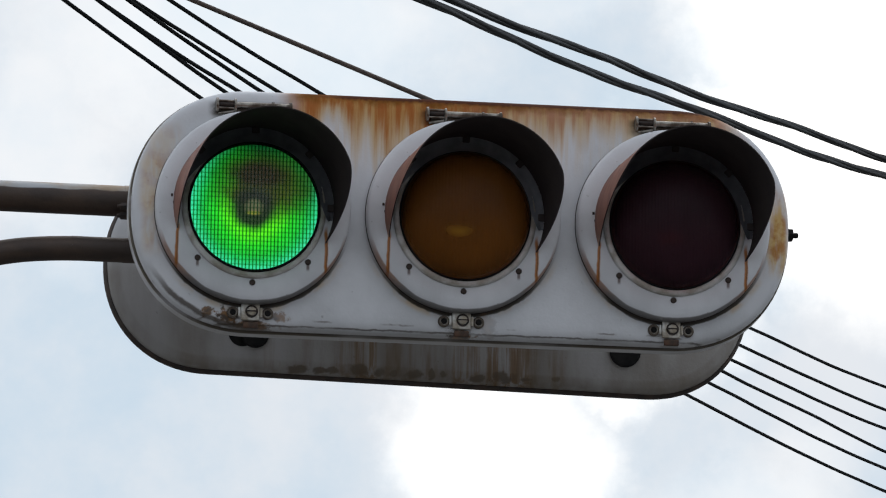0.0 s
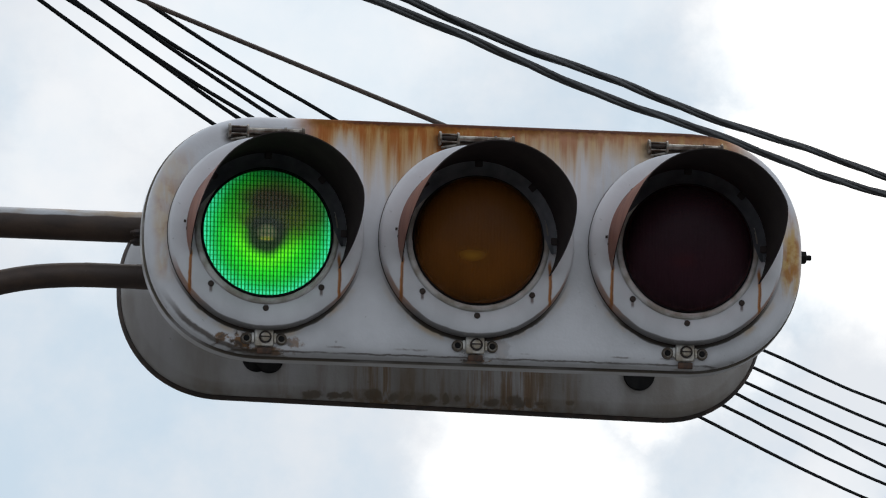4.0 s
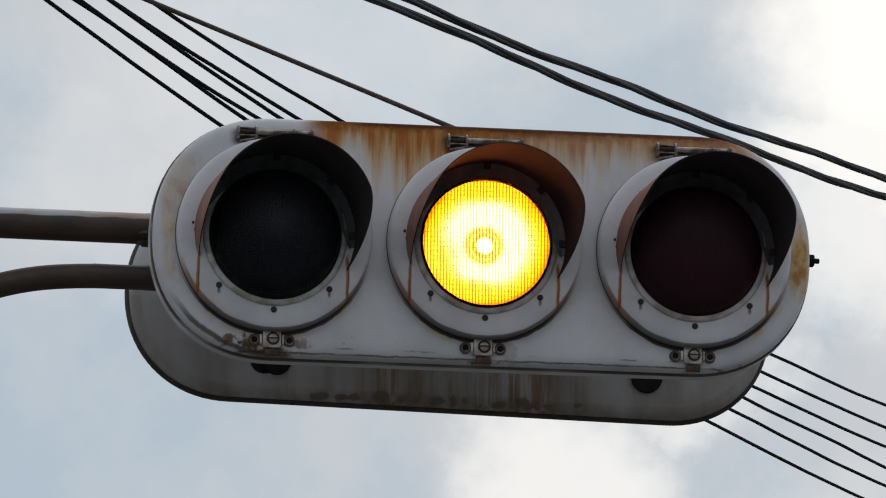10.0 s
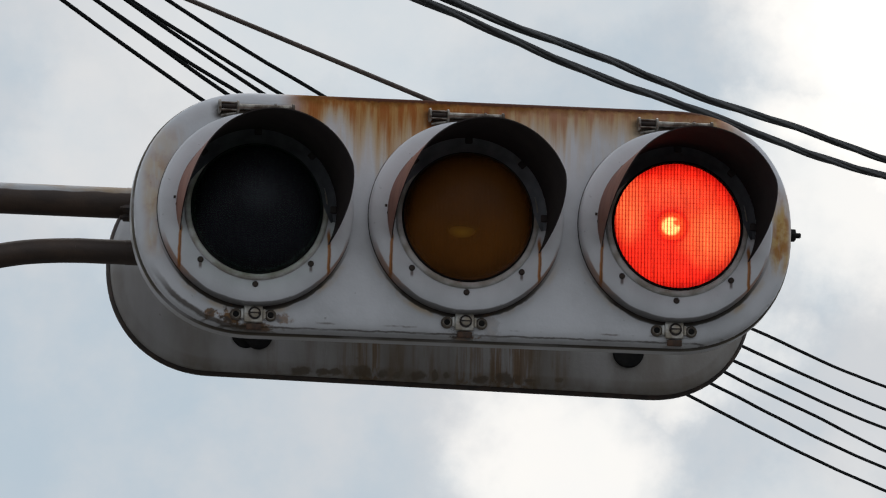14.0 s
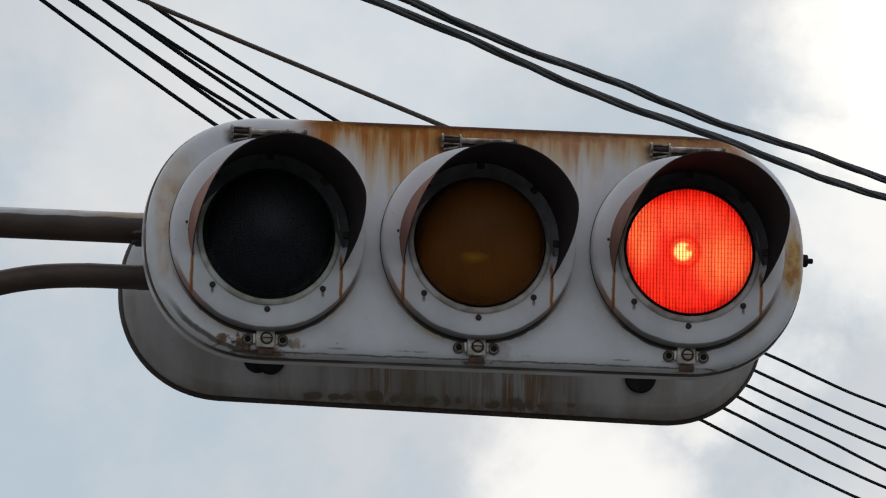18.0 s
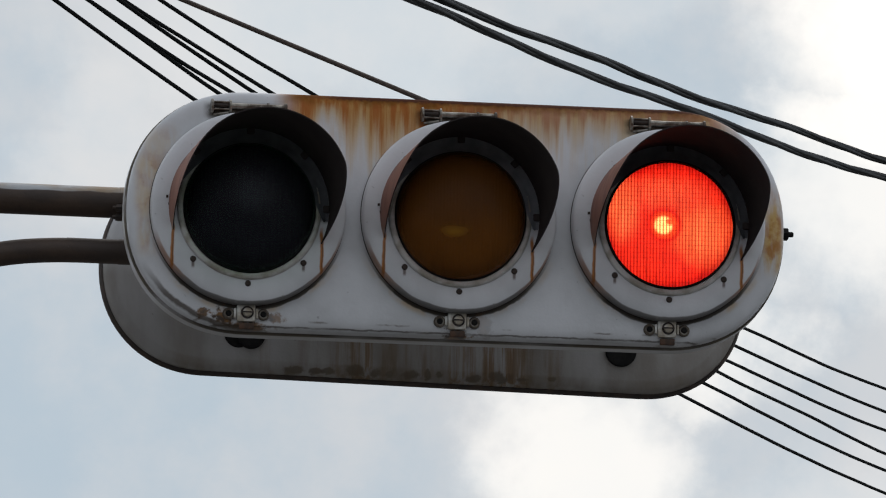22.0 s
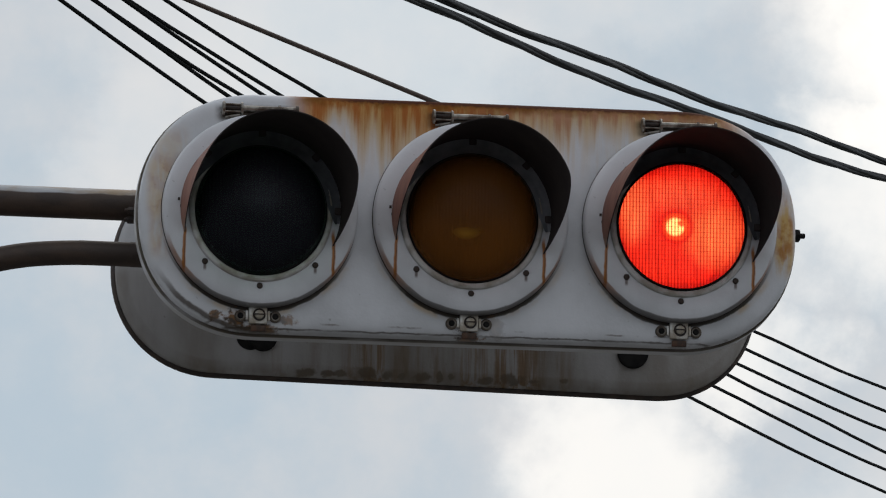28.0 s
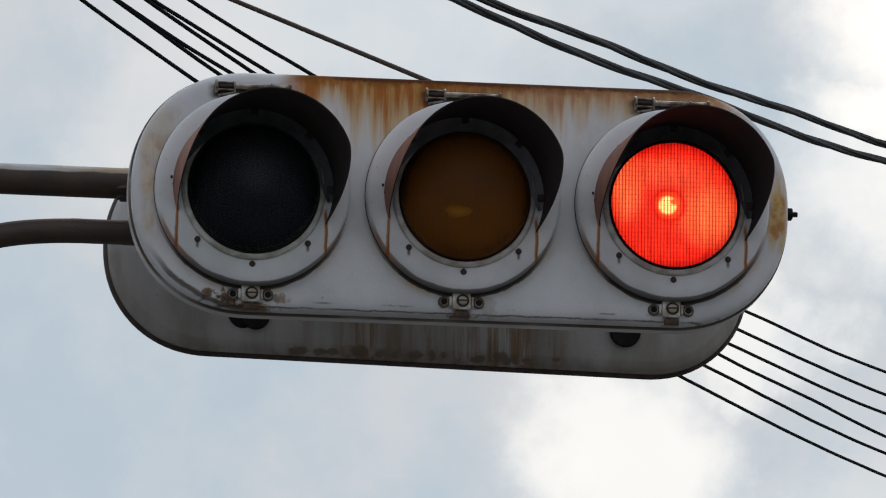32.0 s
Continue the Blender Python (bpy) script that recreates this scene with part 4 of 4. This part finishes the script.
def make_hinge(cx):
    z, y = 0.194, Y_FACE - 0.010
    bm = bmesh.new()
    tube(bm, [(-0.036, 0, 0.001), (0.066, 0, 0.001)], 0.0056, 14)
    hinge = part("hinge", bm, M_KNUCKLE, signal, "tarnished hinge barrel with pin", (cx, y, z))
    bm = bmesh.new()
    tube(bm, [(-0.070, 0, 0.001), (-0.036, 0, 0.001)], 0.0050, 12)
    part("hinge_pin", bm, M_BOLT, hinge)
    for rz in (-0.0062, 0.0075):
        bm = bmesh.new()
        tube(bm, [(-0.070, -0.002, rz), (-0.036, -0.002, rz)], 0.0021, 8)
        part("guard_rod", bm, M_KNUCKLE, hinge)
    bm = bmesh.new()
    tube(bm, [(-0.068, 0.0, -0.017), (-0.040, 0.0, -0.0115)], 0.0022, 8)
    part("stay_rod", bm, M_KNUCKLE, hinge)
    for hx, w, h in ((-0.071, 0.0026, 0.0135), (-0.037, 0.0024, 0.0125), (0.034, 0.0024, 0.008), (0.067, 0.0026, 0.0095)):
        bm = bmesh.new()
        tube(bm, [(hx - w, 0, 0), (hx - w * 0.7, 0, 0), (hx + w * 0.7, 0, 0), (hx + w, 0, 0)], [h * 0.85, h, h, h * 0.85], 14)
        box(bm, (hx - w, 0, -0.009), (hx + w, 0.0105, 0.009))
        part("knuckle", bm, M_KNUCKLE, hinge)
    bm = bmesh.new()
    box(bm, (-0.060, 0.004, -0.020), (-0.044, 0.010, 0.0), 0.0015)
    # long dark strip added as the shadow behind the barrel
    box(bm, (-0.064, 0.0055, -0.013), (0.066, 0.0098, 0.004), 0.001)
    part("hinge_leaf_and_shade", bm, M_LUG_AND_SHADE, hinge)


make_front_cover()
make_shell()
SLATS = {}
for cx, glass, glow, name, label in ((-PITCH, M_GREEN_LENS, M_GREEN_GLOW, "green", "green gridded glass signal lens"), (0.0, M_AMBER_LENS, M_AMBER_GLOW, "amber", "amber ribbed glass signal lens"),
                                     (PITCH, M_RED_LENS, M_RED_GLOW, "red", "red ribbed glass signal lens")):
    make_door(cx)
    SLATS[name] = make_lens(cx, glass, glow, name, label)
    make_visor(cx, M_RING_SHADE_PALE if name == "amber" else M_RING_SHADE)
    make_latch(cx)
    make_hinge(cx)


def make_side_fittings():
    bm = bmesh.new()
    tube(bm, [(0, 0, 0), (0.026, 0, 0), (0.028, 0, 0)], [0.0052, 0.0052, 0.004], 12)
    stud = part("side_stud", bm, M_BLACK, signal, "blackened stud with nut and washer", (0.614, 0.075, 0.004))
    bm = bmesh.new()
    tube(bm, [(0.0045, 0, 0), (0.0065, 0, 0), (0.0165, 0, 0), (0.018, 0, 0)], [0.0105, 0.0125, 0.0125, 0.0105], 6)
    part("nut", bm, M_BLACK, stud)
    bm = bmesh.new()
    tube(bm, [(0.001, 0, 0), (0.0015, 0, 0), (0.004, 0, 0), (0.0045, 0, 0)], [0.0145, 0.0155, 0.0155, 0.0145], 24)
    part("washer", bm, M_BOLT, stud)


make_side_fittings()

# ---------------------------------------------------------------- unit hung behind it, seen from its back
rear = new("rear_signal_housing")
rear.matrix_world = SIGNAL
tagged(rear, "grey weathered back of a second signal with rust drips", "traffic light")
Y_PAN = 0.426


def pan_loop(grow, y):
    """Outline of the rear unit, hung slightly out of level."""
    return [(x - 0.0130, y, z - 0.0065 * x / 0.39) for x, z in stadium(0.2005 + grow, 0.4205, 40, -0.0395, 2.12)]


def make_rear():
    bm = bmesh.new()
    prof = [(0.030, Y_PAN - 0.002), (0.017, Y_PAN), (0.012, Y_PAN + 0.002), (0.006, Y_PAN + 0.008), (0.002, Y_PAN + 0.016), (0.0, Y_PAN + 0.024), (0.002, Y_PAN + 0.028), (0.014, Y_PAN + 0.045), (0.040, Y_PAN + 0.10)]
    rings = loft(bm, [pan_loop(0.0 - i, y) for i, y in prof])
    bm.faces.new(rings[0])
    part("back_pan", bm, M_BODY, rear, "dull grey sheet-steel pan with brown drips")
    bm = bmesh.new()
    loft(bm, [pan_loop(r, y) for r, y in ((-0.0050, Y_PAN + 0.0115), (-0.0038, Y_PAN + 0.0095), (-0.0012, Y_PAN + 0.0130), (0.0012, Y_PAN + 0.0180), (0.002, Y_PAN + 0.021), (0.002, Y_PAN + 0.026), (-0.0035, Y_PAN + 0.028))])
    part("rim_bead", bm, M_RIM, rear, "blackened rusty rim")
    bm = bmesh.new()
    rings = loft(bm, [pan_loop(r, y) for r, y in ((-0.0395, Y_PAN + 0.098), (-0.0395, Y_PAN + 0.130), (-0.0475, Y_PAN + 0.142), (-0.09, Y_PAN + 0.146))])
    bm.faces.new(rings[-1])
    part("far_cover", bm, M_BODY, rear)
    for x, z, k in ((-0.3685, -0.156, 0.98), (-0.3445, -0.158, 0.98), (0.368, -0.163, 1.08)):
        bm = bmesh.new()
        lathe(bm, [(0.0, -0.003), (0.018 * k, -0.003), (0.0205 * k, -0.0045), (0.0265 * k, -0.0045), (0.0278 * k, -0.003), (0.0278 * k, 0.004)], 32)
        part("cable_plug", bm, M_BLACK, rear, "round black rubber cable plug", (x, Y_PAN - 0.004 * (x > -0.35), z))
    for x, h in ((-0.45, 0.03), (0.1, 0.03)):
        bm = bmesh.new()
        box(bm, (x - 0.04, 0.2275, 0.041 - h), (x + 0.04, Y_PAN - 0.001, 0.041 + h), 0.004)
        part("spacer", bm, M_RUST, rear)
    # eye that takes the stay wire, on the crown of the rear unit
    bm = bmesh.new()
    tube(bm, [(0.18, 0.47, 0.13), (0.18, 0.47, 0.258)], 0.011, 12)
    part("stay_eye", bm, M_RUST, rear)


make_rear()

# ---------------------------------------------------------------- mast with the two arms
def smooth_path(pts, k=6):
    fine = []
    for i in range(len(pts) - 1):
        p0, p1, p2, p3 = (Vector(pts[max(0, min(len(pts) - 1, i + d))]) for d in (-1, 0, 1, 2))
        for j in range(k):
            t = j / k
            fine.append(0.5 * (2 * p1 + (p2 - p0) * t + (2 * p0 - 5 * p1 + 4 * p2 - p3) * t * t + (3 * p1 - p0 - 3 * p2 + p3) * t ** 3))
    return fine + [Vector(pts[-1])]


def make_mast():
    mast = new("signal_mast")
    mast.location = (-2.3, 0.2, 0)
    tagged(mast, "tall grey concrete mast carrying two brown rusty pipe arms", "pole")
    bm = bmesh.new()
    tube(bm, [(0, 0, 0), (0, 0, 3), (0, 0, 6.6), (0, 0, 6.64)], [0.13, 0.115, 0.095, 0.07], 28)
    part("shaft", bm, M_CONCRETE, mast)
    for z in (4.80, 3.90, 5.86):
        bm = bmesh.new()
        tube(bm, [(0, 0, z - 0.05), (0, 0, z + 0.05)], 0.116, 28)
        part("clamp_band", bm, M_STEEL, mast)
    local = Matrix.Translation((2.3, -0.2, 0)) @ SIGNAL
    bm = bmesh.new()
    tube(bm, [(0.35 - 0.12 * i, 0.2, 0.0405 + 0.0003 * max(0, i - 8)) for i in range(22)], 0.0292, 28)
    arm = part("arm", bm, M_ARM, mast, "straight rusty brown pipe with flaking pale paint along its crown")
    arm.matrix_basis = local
    low = [(0.35, -0.0535), (-0.62, -0.0535), (-0.70, -0.0535), (-0.76, -0.056), (-0.82, -0.0625), (-0.88, -0.0755), (-0.94, -0.096), (-1.05, -0.14), (-1.2, -0.215), (-1.45, -0.36), (-1.8, -0.58), (-2.24, -0.86)]
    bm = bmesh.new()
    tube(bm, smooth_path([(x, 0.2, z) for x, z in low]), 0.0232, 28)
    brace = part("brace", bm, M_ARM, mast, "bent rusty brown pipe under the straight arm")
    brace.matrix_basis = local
    for owner, z, h in ((arm, 0.0405, 0.0299), (brace, -0.0535, 0.0238)):
        bm = bmesh.new()
        tube(bm, [(-0.622, 0.2, z), (-0.620, 0.2, z), (-0.585, 0.2, z)], [h * 0.93, h, h], 28)
        part("collar", bm, M_ARM, owner)
    for z, y in ((0.022, 0.160), (0.006, 0.168)):
        bm = bmesh.new()
        tube(bm, [(-0.636, y, z), (-0.634, y, z), (-0.628, y, z)], [0.003, 0.0042, 0.0042], 8)
        tube(bm, [(-0.630, y, z), (-0.628, y, z), (-0.616, y, z)], [0.0062, 0.0076, 0.0076], 6)
        part("clamp_bolt", bm, M_BOLT, arm)


make_mast()


# ---------------------------------------------------------------- stay wire, poles and overhead cables
def make_stay():
    a, b = SIGNAL @ Vector((0.18, 0.47, 0.252)), Vector((-2.2, 0.28, 5.875))
    bm = bmesh.new()
    tube(bm, [a.lerp(b, i / 16) - Vector((0, 0, 0.004 * math.sin(math.pi * i / 16))) for i in range(17)], 0.0048, 10)
    tagged(part("stay_wire", bm, M_STAY), "taut brown rusted stay wire above the signal", "wire")


make_stay()
POLE = Vector((3.2016, 12.0173, 0))
ALONG = Vector((-0.42799, -0.90378, 0))
SPAN = 26.0


def make_pole(at):
    pole = new("utility_pole")
    pole.location = at
    tagged(pole, "slim dark brown-grey utility pole with a wider upper sleeve", "utility pole", "poles of the cable line")
    bm = bmesh.new()
    tube(bm, [(0, 0, 0), (0, 0, 4), (0, 0, 8.0)], [0.116, 0.111, 0.1065], 32)
    part("shaft", bm, M_POLE, pole)
    bm = bmesh.new()
    tube(bm, [(0, 0, 7.99), (0, 0, 8.01), (0, 0, 10.95), (0, 0, 11.0)], [0.119, 0.123, 0.119, 0.10], 32)
    part("sleeve", bm, M_RIM, pole, "dark steel sleeve")
    return pole


far_pole = make_pole(POLE)
near_pole = copy_thing(far_pole, Matrix.Translation(POLE + ALONG * SPAN))

# height along the span: quadratic, slope, height at the far pole; then a slack wave: height, length, phase
WIRES = [(0.00562, -0.06346, 6.3039, 0.0021, 3.2, 2.65), (0.00568, -0.06684, 6.3851, 0.0037, 3.0, 2.58), (0.00378, -0.05776, 6.4385, 0.0034, 1.7, 1.86),
         (0.00659, -0.08555, 6.5354, 0.0041, 3.2, 2.89), (0.00542, -0.08262, 6.5961, 0.0031, 3.4, 3.02), (0.00540, -0.08435, 6.6714, 0.0035, 2.0, 0.88)]
CABLES = [(0.00266, -0.12929, 7.4872, 0.0045, 2.1, 2.43), (0.00319, -0.12721, 7.4201, 0.0056, 2.6, 1.10)]


def span_point(c, s):
    p = POLE + ALONG * s
    p.z = c[2] + c[1] * s + c[0] * s * s + c[3] * math.sin(2 * math.pi * s / c[4] + c[5])
    return p


def make_wires():
    side = Vector((-ALONG.y, ALONG.x, 0))
    for k, c in enumerate(WIRES):
        bm = bmesh.new()
        pts = []
        for i in range(261):
            s = 0.1 + (SPAN - 0.2) * i / 260
            # small kinks left from stringing
            p = span_point(c, s) + side * 0.002 * math.sin(2.3 * s + k)
            p.z += 0.0012 * noise.noise((3.4 * s, 7.1 * k, 0.0))
            pts.append(p)
        tube(bm, pts, 0.0053, 8)
        tagged(part("overhead_wire", bm, M_WIRE), "thin black overhead wire sagging between poles", "wire", "overhead wires")
    for k, c in enumerate(CABLES):
        cable = new("twisted_cable")
        cable.location = span_point(c, 0.1)
        tagged(cable, "thick dark twisted overhead cable between poles", "cable", "twisted cables")
        for strand in range(3):
            bm = bmesh.new()
            pts = []
            for i in range(521):
                s = 0.1 + (SPAN - 0.2) * i / 520
                lay = s + 0.22 * noise.noise((0.8 * s, 5.0 * k, 2.0))
                a = 2 * math.pi * lay / 2.05 + 2 * math.pi * strand / 3 + 1.3 * k
                wide = 0.0052 + 0.0022 * noise.noise((0.9 * s, 3.0 * k, 3.1 * strand))
                pts.append(span_point(c, s) + wide * (math.cos(a) * side + math.sin(a) * Vector((0, 0, 1))) - cable.location)
            tube(bm, pts, 0.0077, 12)
            part("strand", bm, M_TWIST, cable)


make_wires()


# ---------------------------------------------------------------- what moves
def motions():
    # how far each lamp shows through its added slats, from 0 to 1
    lamps = {
        "green": (84.04, [(0, 1.0), (8.40, 1.0), (8.50, 0.30), (8.60, 0.0), (32, 0.0)]),
        "amber": (82.5, [(0, 0.0), (8.40, 0.0), (8.50, 0.12), (8.60, 1.0), (11.40, 1.0), (11.50, 0.12), (11.60, 0.04), (11.70, 0.0), (32, 0.0)]),
        "red": (80.98, [(0, 0.0), (11.40, 0.0), (11.50, 0.4), (11.60, 1.0), (32, 1.0)]),
    }
    for name, (clear, rows) in lamps.items():
        turns = [(t, clear - math.degrees(math.asin((1 - a) * SLAT_PITCH / (2 * SLAT_HALF))) if a else 1.0) for t, a in rows]
        for slat, at in SLATS[name]:
            walk(slat, [(t, pose(*at, 0, 0, a)) for t, a in turns])
    walk(clouds, [(t, CLOUD_POSE @ Matrix.Translation((0.91 * (t - 13), 0, 0))) for t in (0, 16, 32)])


motions()
